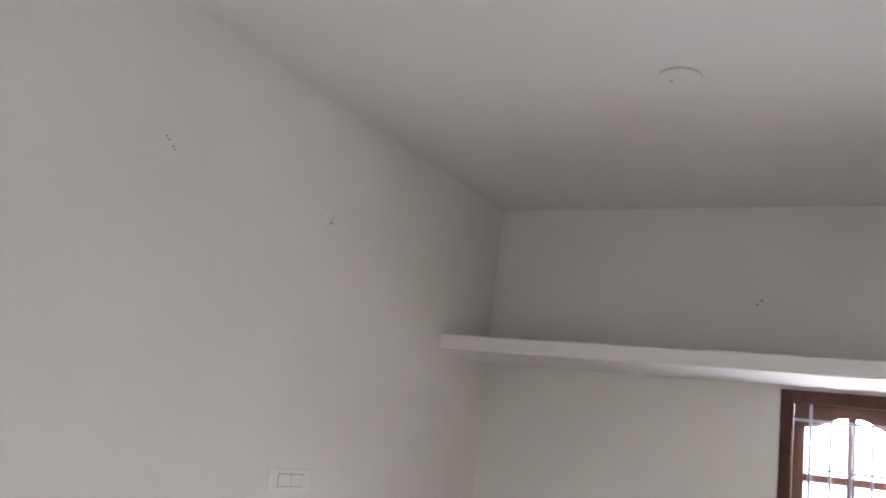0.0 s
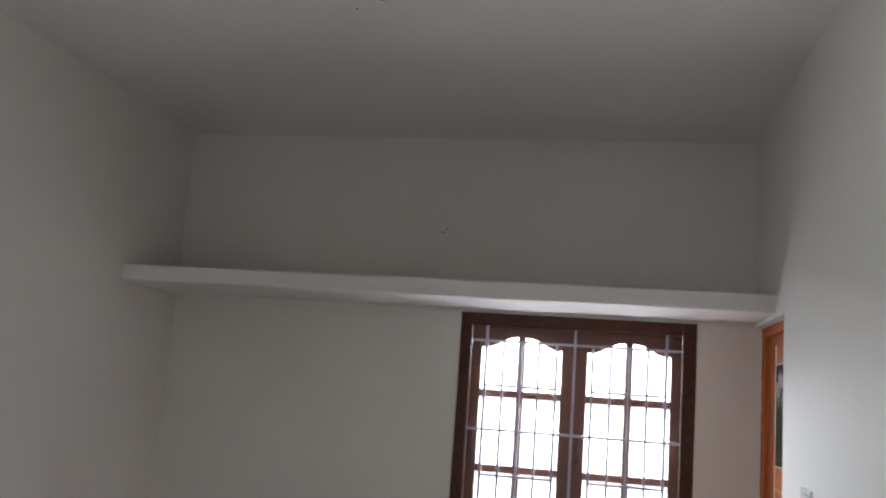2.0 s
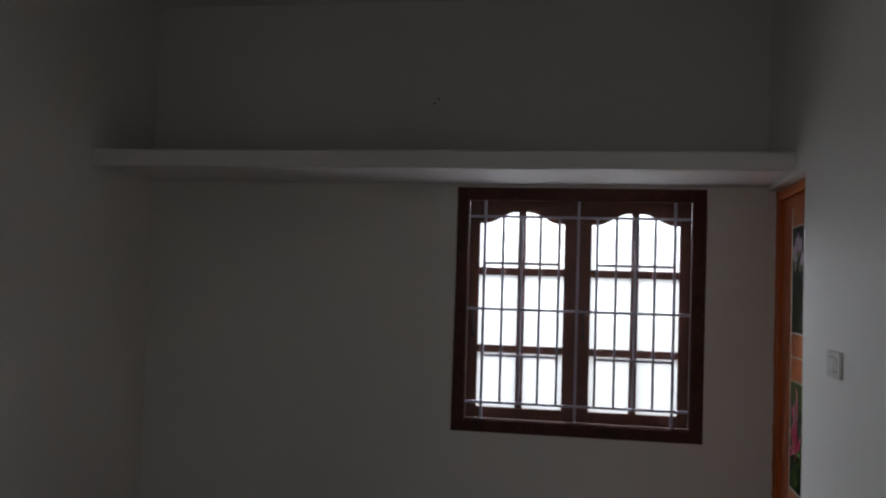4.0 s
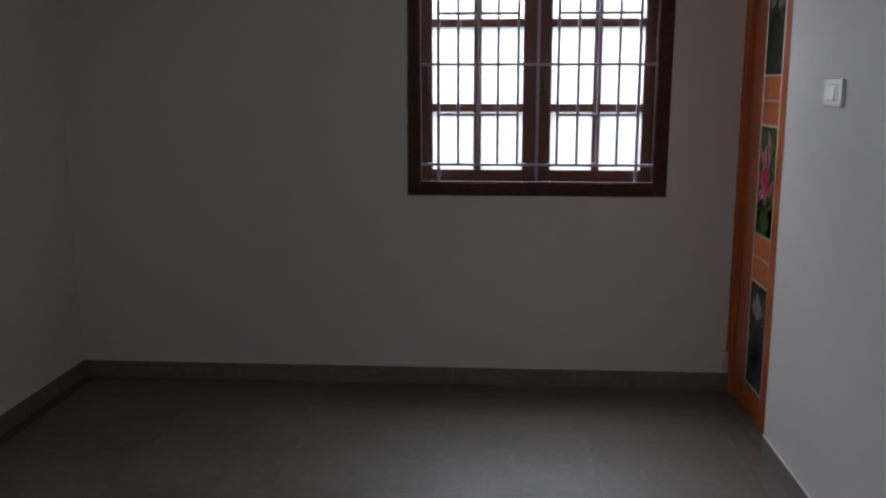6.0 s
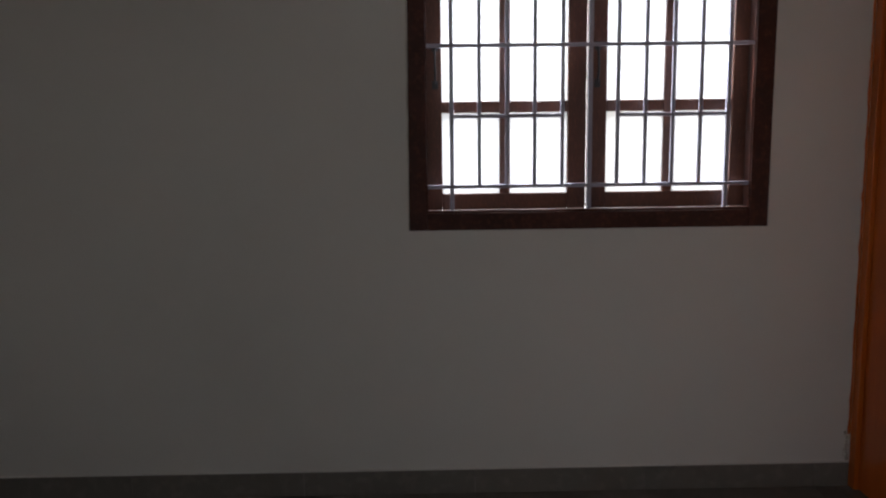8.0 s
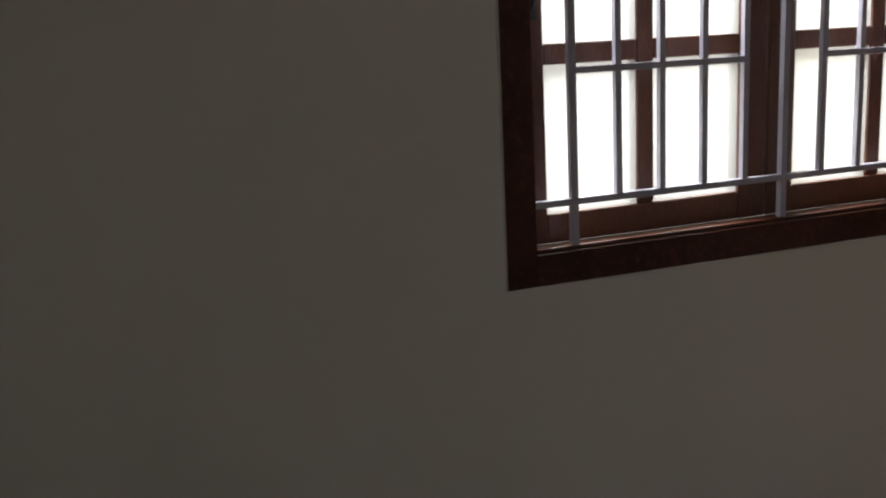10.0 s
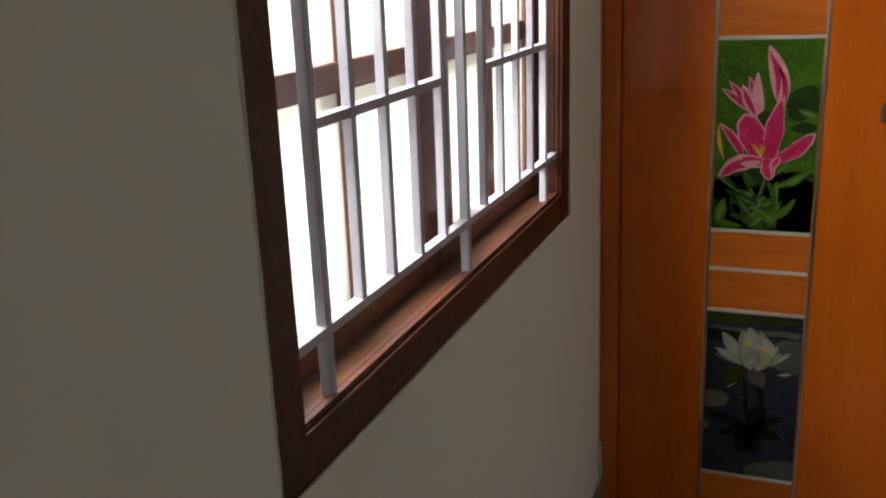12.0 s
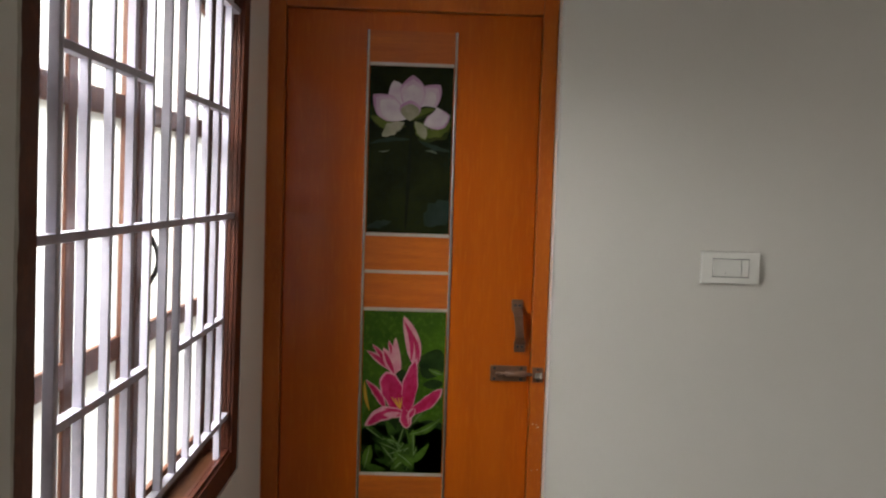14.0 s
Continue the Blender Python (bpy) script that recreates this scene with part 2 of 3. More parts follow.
# ---- the shell of the room ----
wall_north = tagged(wall_with_hole("wall_north", "y", 0.0, THICK, WEST - THICK, THICK, 0.0, TOP, (WX0, WX1, WZ0, WZ1), PAINT), "off-white painted plaster wall round the window", "wall", kind="structure")
wall_east = tagged(wall_with_hole("wall_east", "x", 0.0, THICK, SOUTH - THICK, 0.0, 0.0, TOP, (DY, 0.0, 0.0, DZ), PAINT), "off-white painted plaster wall beside the orange door", "wall", kind="structure")
wall_west = tagged(wall_with_hole("wall_west", "x", WEST - THICK, WEST, SOUTH - THICK, 0.0, 0.0, TOP, (VY0, VY1, VZ0, VZ1), PAINT), "plain off-white painted plaster wall", "wall", kind="structure")
wall_south = tagged(wall_with_hole("wall_south", "y", SOUTH - THICK, SOUTH, WEST, 0.0, 0.0, TOP, (SX0, SX1, 0.0, SZ1), PAINT), "unseen off-white painted wall with an assumed opening", "wall", kind="structure")
ceiling = tagged(link_mesh("ceiling", box(WEST - THICK, THICK, SOUTH - THICK, THICK, TOP, TOP + 0.15), CEILING), "smooth white painted ceiling", "ceiling", kind="structure")
outer_floor = tagged(link_mesh("landing_floor", box(WEST - THICK, THICK, SOUTH - 2.2, SOUTH - THICK, -0.12, -0.004), TILE), "unseen grey floor beyond the assumed south opening", "floor", kind="structure")
# unseen panel added behind the leaf to stop light leaking round it
closing = tagged(link_mesh("wall_behind_door", box(THICK + 0.004, THICK + 0.10, DY - 0.15, 0.2, 0.0, DZ + 0.15), PAINT), "unseen panel sealing the door opening against stray light", "wall", kind="structure")


def loft_shelf():
    """A cast slab along the window wall, its lower front edge a little uneven."""
    bm = bmesh.new()
    n = 48
    front, back = -0.592, -0.001
    rows = []
    for i in range(n + 1):
        x = WEST + 0.001 + (-0.002 - WEST) * i / n
        w = 0.004 * noise.noise((x * 2.1, 3.0, 0.0))
        d = 0.003 * noise.noise((x * 3.7, 9.0, 0.0))
        z0, z1 = 2.166 + w, 2.246 + d
        section = [(back, z0), (front + 0.006, z0), (front, z0 + 0.006), (front + d, z1 - 0.006), (front + d + 0.006, z1), (back, z1)]
        rows.append([bm.verts.new((x, y, z)) for y, z in section])
    for a, b in zip(rows, rows[1:]):
        for k in range(6):
            bm.faces.new((a[k], a[(k + 1) % 6], b[(k + 1) % 6], b[k]))
    bm.faces.new(rows[0])
    bm.faces.new(list(reversed(rows[-1])))
    bmesh.ops.recalc_face_normals(bm, faces=bm.faces[:])
    return tagged(link_mesh("loft_shelf", bm, CEILING), "white painted concrete loft slab above the window", "loft shelf", kind="structure")


loft_shelf()


# ---- window ----
LEAN = 0.014


def ogee_rail(x0, x1, low, high, top):
    """Top rail of a sash, its lower edge rising in an S from both ends to the middle."""
    middle, n = (x0 + x1) / 2, 28
    outline = []
    for i in range(n + 1):
        x = x0 + (x1 - x0) * i / n
        f = 1 - abs(x - middle) / ((x1 - x0) / 2)
        f = min(1.0, max(0.0, (f - 0.12) / 0.72))
        outline.append((x, low + (high - low) * (f * f * (3 - 2 * f))))
    return outline + [(x1, top), (x0, top)]


def build_window():
    win = thing("window_1", ((WX0 + WX1) / 2, 0, WZ0), "closed dark brown wooden casement window with frosted panes", "window", kind="structure")
    half, tall = (WX1 - WX0) / 2, WZ1 - WZ0
    face, depth = 0.063, 0.105
    inner, low, high = half - face, face, tall - face
    # outer frame, its face a little behind the lip of the plaster
    frame_part = part("window_frame", box(-half, -inner, 0.003, depth, 0, tall, 0.002), BROWN, win)
    part("jamb", box(inner, half, 0.003, depth, 0, tall, 0.002), BROWN, frame_part)
    part("head", box(-inner, inner, 0.0035, depth, high, tall, 0.002), BROWN, frame_part)
    part("sill", box(-inner, inner, 0.0035, depth, 0, low - 0.004, 0.002), BROWN, frame_part)
    part("sill_top", box(-inner, inner, 0.008, 0.060, low - 0.004, low + 0.0005, 0.0015), DUSTY, frame_part, "dusty sill top")
    # moulded beads along the inner edge
    for k, y in ((0, 0.014), (1, 0.024)):
        s = 0.004 - 0.001 * k
        part("bead", box(-inner, inner, y - 0.0045, y + 0.0045, low, low + s, 0.0018), BROWN, frame_part)
        part("bead", box(-inner, -inner + s, y - 0.0045, y + 0.0045, low + s, high, 0.0018), BROWN, frame_part)
        part("bead", box(inner - s, inner, y - 0.0045, y + 0.0045, low + s, high, 0.0018), BROWN, frame_part)
    # two sashes, each with six panes
    y0, y1 = 0.066, 0.104
    stile, meeting, mullion, bottom = 0.052, 0.063, 0.036, 0.055
    rails = (1.342 - WZ0, 1.731 - WZ0)
    for side in (-1, 1):
        sash = thing("sash")
        sash.parent = win
        a, b = (-inner + 0.002, -0.003) if side < 0 else (0.003, inner - 0.002)
        pa, pb = (a + stile, b - meeting) if side < 0 else (a + meeting, b - stile)
        m0, m1 = (pa + pb) / 2 - mullion / 2, (pa + pb) / 2 + mullion / 2
        part("stile", box(a, pa, y0, y1, low, high, 0.003), SASH, sash)
        part("stile", box(pb, b, y0, y1, low, high, 0.003), SASH, sash)
        part("bottom_rail", box(pa, pb, y0 + 0.001, y1, low, low + bottom, 0.003), SASH, sash)
        part("top_rail", prism(ogee_rail(pa, pb, 1.974 - WZ0, 2.031 - WZ0, high), "y", y0 + 0.001, y1), SASH, sash)
        part("mullion", box(m0, m1, y0 + 0.003, y1 - 0.002, low + bottom, 2.035 - WZ0, 0.004), SASH, sash)
        for z in rails:
            for u0, u1 in ((pa, m0), (m1, pb)):
                part("glazing_rail", box(u0, u1, y0 + 0.002, y1 - 0.002, z - 0.019, z + 0.019, 0.004), SASH, sash)
        for u0, u1 in ((pa, m0), (m1, pb)):
            for z0, z1 in ((low + bottom, rails[0] - 0.019), (rails[0] + 0.019, rails[1] - 0.019), (rails[1] + 0.019, 2.04 - WZ0)):
                pane = part("pane", box(u0 - 0.004, u1 + 0.004, y0 + 0.008, y0 + 0.012, z0 - 0.004, z1 + 0.004), GLASS, sash)
                pane.visible_shadow = False
        # pull handle on the left stile
        x, z = a + 0.030, 1.478 - WZ0
        bm = bmesh.new()
        n = 10
        for i in range(n):
            p, q = [(x + 0.0, y0 - 0.004 - 0.024 * math.sin(math.pi * k / n), z - 0.055 + 0.11 * k / n) for k in (i, i + 1)]
            add_rod(bm, p, q, 0.0040, 10)
        add_box(bm, x - 0.010, x + 0.010, y0 - 0.004, y0 + 0.001, z - 0.075, z - 0.048, 0.001)
        add_box(bm, x - 0.010, x + 0.010, y0 - 0.004, y0 + 0.001, z + 0.048, z + 0.075, 0.001)
        part("pull_handle", bm, BLACK, sash, "black iron pull handle")
    # the frame was set a little out of plumb, its head leaning into the room
    win.rotation_euler.x = LEAN
    return win


def filler_edge(name, parent, start, end, out, side, width, mat, label):
    """A ragged bead of filler along an edge: out is off the wall, side is across it."""
    start, end, out, side = Vector(start), Vector(end), Vector(out), Vector(side)
    n = max(8, int((end - start).length / 0.012))
    bm = bmesh.new()
    rows = []
    for i in range(n + 1):
        p = start + (end - start) * i / n
        w = width * (0.6 + 0.6 * abs(noise.noise(p * 17 + side * 7)) + 0.15 * abs(noise.noise(p * 70)))
        h = 0.0018 + 0.0022 * abs(noise.noise(p * 40 + out * 3))
        rows.append([bm.verts.new(q) for q in (p, p + out * h, p + out * h * 0.7 + side * w * 0.7, p + side * w)])
    for a, b in zip(rows, rows[1:]):
        for k in range(3):
            bm.faces.new((a[k], a[k + 1], b[k + 1], b[k]))
    bmesh.ops.recalc_face_normals(bm, faces=bm.faces[:])
    return part(name, bm, mat, parent, label)


window = build_window()


def plaster_dressing():
    """Plaster drawn out from the wall to the leaning frame, lapping over its edge."""
    bm = bmesh.new()
    rows, n = [], 60
    for i in range(n + 1):
        f = i / n
        z = WZ0 + (WZ1 - WZ0) * f
        front = 0.0015 - LEAN * (z - WZ0)
        lap = 0.001 + 0.006 * min(1.0, 1.6 * f) + 0.0015 * noise.noise((z * 9, 4.0, 1.0)) + 0.0008 * noise.noise((z * 60, 2.0, 5.0))
        section = [(WX0 - 0.16, 0.003), (WX0 - 0.15, 0.0012), (WX0 - 0.03, front * 0.62 - 0.0008), (WX0 + lap - 0.002, front - 0.0016), (WX0 + lap, front + 0.0005), (WX0 + lap, front + 0.004), (WX0 - 0.001, front + 0.004), (WX0 - 0.001, 0.001 + 0.003)]
        rows.append([bm.verts.new((x, y, z)) for x, y in section])
    k = len(rows[0])
    for a, b in zip(rows, rows[1:]):
        for j in range(k):
            bm.faces.new((a[j], a[(j + 1) % k], b[(j + 1) % k], b[j]))
    bm.faces.new(rows[0])
    bm.faces.new(list(reversed(rows[-1])))
    bmesh.ops.recalc_face_normals(bm, faces=bm.faces[:])
    return part("plaster_dressing", bm, PAINT, wall_north, "plaster drawn out to the window frame")


plaster_dressing()
filler_edge("filler_edge", wall_north, (WX0, 0.0005, WZ0), (WX1, 0.0005, WZ0), (0, -1, 0), (0, 0, -1), 0.005, PAINT, "ragged paint edge")
filler_edge("filler_edge", wall_north, (WX1, 0.0005, WZ0), (WX1, 0.0005, WZ1), (0, -1, 0), (1, 0, 0), 0.005, PAINT, "ragged paint edge")
filler_edge("filler_edge", wall_north, (WX0 - 0.001, 0.0005, WZ0), (WX1 + 0.001, 0.0005, WZ0), (0, -1, 0), (0, 0, 1), 0.002, PAINT, "ragged paint edge")
filler_edge("filler_edge", wall_north, (WX0 + 0.002, 0.001, WZ0), (WX0 + 0.007, 0.0005 - LEAN * (WZ1 - WZ0), WZ1), (0, -1, 0), (-1, 0, 0), 0.006, PLASTER, "ragged grey filler")


def build_grille():
    """Welded square bars set in the window frame, in front of the sashes."""
    x0, step, count = -1.349, 0.0924, 11
    inner0, inner1, zl, zh = WX0 + 0.063, WX1 - 0.063, WZ0 + 0.063, WZ1 - 0.063
    levels = (1.079, 1.313, 1.543, 1.772, 2.004)
    g = thing("window_grille", (-0.889, 0.02, zl), "pale lilac painted steel bar grille in the window frame", "window grille")
    ox, oz = g.location.x, g.location.z
    h = 0.0062
    for i in range(count):
        x = x0 + step * i - ox
        ends = (zl - oz, zh - oz) if i in (0, 5, 10) else (levels[0] - oz, levels[4] - oz)
        w = h * (1.12 if i in (0, 5, 10) else 1.0)
        part("upright_bar", box(x - w, x + w, -w, w, ends[0], ends[1], 0.0012), BAR, g)
    for k in (0, 2, 4):
        z = levels[k] - oz
        part("cross_bar", box(inner0 - ox, inner1 - ox, -h - 0.0015, h + 0.0015, z - h, z + h, 0.0012), BAR, g)
    for k in (1, 3):
        z = levels[k] - oz
        for i in (0, 6):
            part("cross_bar", box(x0 + step * i - ox, x0 + step * (i + 4) - ox, -h - 0.0015, h + 0.0015, z - h, z + h, 0.0012), BAR, g)
    bm = bmesh.new()
    for i in range(count):
        for k in (0, 2, 4):
            for s in (-1, 1):
                add_rod(bm, (x0 + step * i - ox + s * h, -h - 0.001, levels[k] - oz), (x0 + step * i - ox + s * h, h, levels[k] - oz), 0.0042, 8)
    tagged(part("weld_beads", bm, BAR, g), kind="stuff")
    g.rotation_euler.x = LEAN
    return g


build_grille()


# ---- door ----
LEAF = 0.060      # front of the leaf, behind the wall's face


def picture_panel(door, y0, y1, z0, z1, ground, label):
    """A flat printed panel; returns the part and a function from (u, v) of the print to its place."""
    p = part("flower_panel", box(LEAF - 0.0015, LEAF + 0.004, y1, y0, z0, z1), ground, door, label)

    def at(u, v, layer):
        return Vector((LEAF - 0.0017 - 0.00012 * layer, y0 + (y1 - y0) * u, z1 + (z0 - z1) * v))

    return p, at


def petal_outline(base, tip, width, bend=0.0, blunt=0.5, n=14, ruffle=0.0, full=0.8):
    """A petal from base to tip: widest at blunt, its spine bent sideways. Points in the print's (u, v), v scaled to keep shape."""
    k = 2.02
    b, t = Vector((base[0], base[1] * k)), Vector((tip[0], tip[1] * k))
    d = t - b
    side = Vector((-d.y, d.x))
    one, two = [], []
    for i in range(n + 1):
        f = i / n
        g = f / blunt * 0.5 if f < blunt else 0.5 + (f - blunt) / (1 - blunt) * 0.5
        profile = math.sin(math.pi * g) ** full
        spine = b + d * f + side * (bend * math.sin(math.pi * f))
        wide = side.normalized() * width * max(0.03, profile) / 2
        one.append(spine + wide * (1 + ruffle * math.sin(17 * f + 9 * base[0])))
        two.append(spine - wide * (1 + ruffle * math.sin(21 * f + 5 * tip[1])))
    return [(p.x, p.y / k) for p in one + two[::-1]]


def print_shapes(panel, at, name, shapes, mats):
    """Printed shapes as thin flat layers in one mesh: rows of (outline, layer, material index)."""
    bm = bmesh.new()
    for outline, layer, index in shapes:
        clipped = [(min(0.995, max(0.005, u)), min(0.997, max(0.003, v))) for u, v in outline]
        half = len(clipped) // 2
        left, right = clipped[:half], clipped[half:][::-1]
        a = [bm.verts.new(at(u, v, layer)) for u, v in left]
        b = [bm.verts.new(at(u, v, layer)) for u, v in right]
        for i in range(half - 1):
            f = bm.faces.new((a[i], a[i + 1], b[i + 1], b[i]))
            f.material_index = index
    for f in bm.faces:
        f.normal_update()
        if f.normal.x > 0:
            f.normal_flip()
    return part(name, bm, mats, panel)


def two_tone(base, tip, width, bend, layer, rim, inside, blunt=0.5, inset=0.72, ruffle=0.0, full=0.8):
    """A petal with a paler margin: the wide shape below, a narrower one on it."""
    b, t = Vector(base), Vector(tip)
    t2 = b + (t - b) * 0.95
    return [(petal_outline(base, tip, width, bend, blunt, 14, ruffle, full), layer, rim), (petal_outline(base, tuple(t2), width * inset, bend, blunt, 14, ruffle, full), layer + 1, inside)]


def printed(name, colour, second, scale=18):
    return material(name, colour, 0.45, second=second, scale=scale, shine=0.10)


def build_door():
    door = thing("door_1", (0, 0, 0), "closed orange wooden door with three flower panels", "door", kind="structure")
    # frame of two jambs and a head
    jamb_front = 0.045
    part("jamb", box(jamb_front, 0.13, -0.046, -0.002, 0, DZ, 0.003), FRAME_ORANGE, door)
    right = part("jamb", box(jamb_front, 0.13, DY + 0.002, -0.742, 0, DZ, 0.003), FRAME_ORANGE, door)
    part("head", box(jamb_front, 0.13, -0.742, -0.046, 2.098, DZ, 0.003), FRAME_ORANGE, door)
    part("threshold", box(0.05, 0.2, DY + 0.002, -0.004, -0.02, -0.004), GAP_AND_SHADE, door)
    leaf = part("leaf", box(LEAF, LEAF + 0.034, -0.740, -0.048, 0.006, 2.096, 0.0025), ORANGE, door)
    ya, yb = -0.268, -0.508           # the two bright strips
    for y in (ya, yb):
        part("vertical_strip", box(LEAF - 0.004, LEAF + 0.002, y - 0.004, y + 0.004, 0.060, 2.046, 0.0025), CHROME, leaf, "chrome strip")
    levels = (1.955, 1.490, 1.387, 1.283, 0.818, 0.718, 0.608, 0.140)
    for z in levels:
        part("cross_strip", box(LEAF - 0.003, LEAF + 0.002, yb + 0.005, ya - 0.005, z - 0.0045, z + 0.0045, 0.0012), PALE, leaf, "pale inlay strip")
    for z0, z1 in ((1.96, 2.045), (1.392, 1.485), (1.288, 1.382), (0.723, 0.813), (0.613, 0.713), (0.062, 0.135)):
        part("inlay", box(LEAF - 0.0008, LEAF + 0.003, yb + 0.004, ya - 0.004, z0, z1), INLAY, leaf, "orange cross-grain inlay")

    # lotus, lily, water lily
    y0, y1 = ya - 0.006, yb + 0.006
    dark = material("print_dark_pond", (0.007, 0.009, 0.004), 0.45, second=(0.017, 0.020, 0.006), scale=9, grain=(0.011, 0.017, 0.012), shine=0.06)
    lawn = material("print_lawn", (0.055, 0.13, 0.012), 0.25, second=(0.03, 0.075, 0.01), scale=8, grain=(0.075, 0.16, 0.02), shine=0.15)
    water = material("print_dark_water", (0.015, 0.016, 0.026), 0.4, second=(0.024, 0.024, 0.038), scale=7, grain=(0.01, 0.01, 0.013), shine=0.12)
    pale = printed("print_pale_petal", (0.49, 0.43, 0.45), (0.42, 0.33, 0.39), 30)
    mauve = printed("print_mauve", (0.35, 0.18, 0.30), (0.40, 0.25, 0.35), 30)
    moss = printed("print_moss", (0.10, 0.12, 0.025), (0.06, 0.085, 0.015))
    stem = printed("print_dark_stem", (0.004, 0.006, 0.003), (0.008, 0.010, 0.005))
    olive = printed("print_dark_olive", (0.032, 0.040, 0.008), (0.018, 0.026, 0.006))
    streak = printed("print_pale_streak", (0.10, 0.12, 0.10), (0.05, 0.07, 0.05))
    blush = printed("print_blush_petal", (0.43, 0.30, 0.38), (0.46, 0.36, 0.41), 30)
    teal = printed("print_teal_leaf", (0.022, 0.036, 0.03), (0.014, 0.024, 0.018))
    pink = printed("print_deep_pink", (0.50, 0.03, 0.11), (0.38, 0.012, 0.07), 40)
    rose = printed("print_rose_rim", (0.58, 0.30, 0.32), (0.54, 0.20, 0.25), 40)
    leafy = printed("print_leaf_green", (0.035, 0.085, 0.012), (0.018, 0.045, 0.008), 25)
    fresh = printed("print_fresh_leaf", (0.062, 0.135, 0.018), (0.03, 0.075, 0.01), 30)
    light_green = printed("print_leaf_rib", (0.13, 0.20, 0.08), (0.09, 0.16, 0.05), 30)
    crimson = printed("print_crimson", (0.36, 0.008, 0.05), (0.44, 0.02, 0.09), 50)
    deep = printed("print_deep_green", (0.008, 0.020, 0.005), (0.020, 0.044, 0.010), 25)
    yellow = printed("print_yellow", (0.60, 0.36, 0.04), (0.5, 0.25, 0.03))
    white = printed("print_white_petal", (0.31, 0.31, 0.28), (0.22, 0.22, 0.20), 40)
    dim = printed("print_dim_petal", (0.27, 0.25, 0.19), (0.18, 0.18, 0.11), 30)
    shade = printed("print_shaded_sepal", (0.085, 0.072, 0.055), (0.055, 0.048, 0.034))
    pad = printed("print_pad_light", (0.10, 0.115, 0.075), (0.075, 0.085, 0.055))
    grey = printed("print_grey_pad", (0.085, 0.095, 0.075), (0.06, 0.065, 0.055))

    p, at = picture_panel(leaf, y0, y1, 1.495, 1.950, dark, "printed picture of a pale lotus on dark green")
    s = [(petal_outline((-0.05, 0.24), (0.44, 0.36), 0.22, 0.06, 0.4, 14, 0.12), 0, 6), (petal_outline((0.60, 0.44), (1.0, 0.28), 0.34, 0.0, 0.6, 14, 0.12), 0, 6), (petal_outline((0.02, 0.30), (0.40, 0.37), 0.12, 0.05, 0.4, 14, 0.15), 1, 2), (petal_outline((0.68, 0.42), (0.98, 0.33), 0.16, 0.0, 0.6, 14, 0.15), 1, 2)]
    # leaf rims behind the flower
    s += [(petal_outline((-0.02, 0.47), (0.52, 0.435), 0.05, -0.05, 0.5, 14, 0.2), 1, 4), (petal_outline((0.60, 0.44), (1.0, 0.50), 0.06, 0.05, 0.5, 14, 0.2), 1, 4), (petal_outline((0.70, 0.95), (1.02, 0.80), 0.30, 0.0, 0.5, 14, 0.15), 0, 4), (petal_outline((0.0, 0.97), (0.30, 0.93), 0.09, 0.0, 0.5, 14, 0.2), 0, 4), (petal_outline((0.68, 0.50), (0.84, 0.52), 0.025, -0.1), 2, 7), (petal_outline((0.12, 0.51), (0.26, 0.50), 0.02, 0.1), 2, 7)]
    s += [(petal_outline((0.47, 1.02), (0.515, 0.31), 0.045), 2, 3)]
    # hanging sepals and the petal low at the side
    s += two_tone((0.43, 0.335), (0.16, 0.42), 0.15, 0.06, 3, 5, 5, 0.55, 0.8, 0.14) + two_tone((0.55, 0.325), (0.69, 0.435), 0.16, -0.06, 3, 2, 5, 0.6, 0.75, 0.1)
    s += two_tone((0.66, 0.345), (0.97, 0.285), 0.25, -0.02, 3, 1, 0, 0.58, 0.78) + [(petal_outline((0.90, 0.32), (0.78, 0.235), 0.11, 0.0, 0.5), 5, 0)]
    # the cup of broad petals, mauve at their tips
    cup = (((0.45, 0.275), (0.285, 0.088), 0.24, -0.02, 0.58, 0), ((0.44, 0.315), (0.045, 0.175), 0.30, -0.04, 0.52, 1), ((0.55, 0.30), (0.845, 0.105), 0.29, -0.05, 0.58, 1), ((0.52, 0.30), (0.515, 0.052), 0.30, 0.0, 0.64, 1))
    for k, (b, t, w, bend, blunt, rim) in enumerate(cup):
        s += [(petal_outline(b, t, w, bend, blunt, 14, 0.03), 6 + 4 * k, rim)]
        for step, (share, thin) in enumerate(((0.90, 0.93), (0.78, 0.80))):
            near = (b[0] + share * (t[0] - b[0]), b[1] + share * (t[1] - b[1]))
            s += [(petal_outline(b, near, w * thin, bend, blunt + 0.04, 14, 0.03), 7 + 4 * k + step, 8 if step == 0 and rim else 0)]
    s += [(petal_outline((0.50, 0.325), (0.80, 0.245), 0.13, -0.08, 0.55), 23, 6), (petal_outline((0.52, 0.315), (0.79, 0.25), 0.07, -0.10, 0.55), 24, 2)]
    s += [(petal_outline((0.49, 0.325), (0.49, 0.20), 0.26, 0.0, 0.60), 25, 1), (petal_outline((0.49, 0.325), (0.49, 0.222), 0.23, 0.0, 0.62), 26, 5)]
    print_shapes(p, at, "printed_lotus", s, [pale, mauve, moss, stem, teal, dim, olive, streak, blush])

    p, at = picture_panel(leaf, y0, y1, 0.823, 1.278, lawn, "printed picture of a pink lily on green")
    s = [(petal_outline((0.70, 0.28), (1.0, 0.36), 0.40), 0, 3), (petal_outline((0.74, 0.45), (1.0, 0.44), 0.12), 0, 3)]
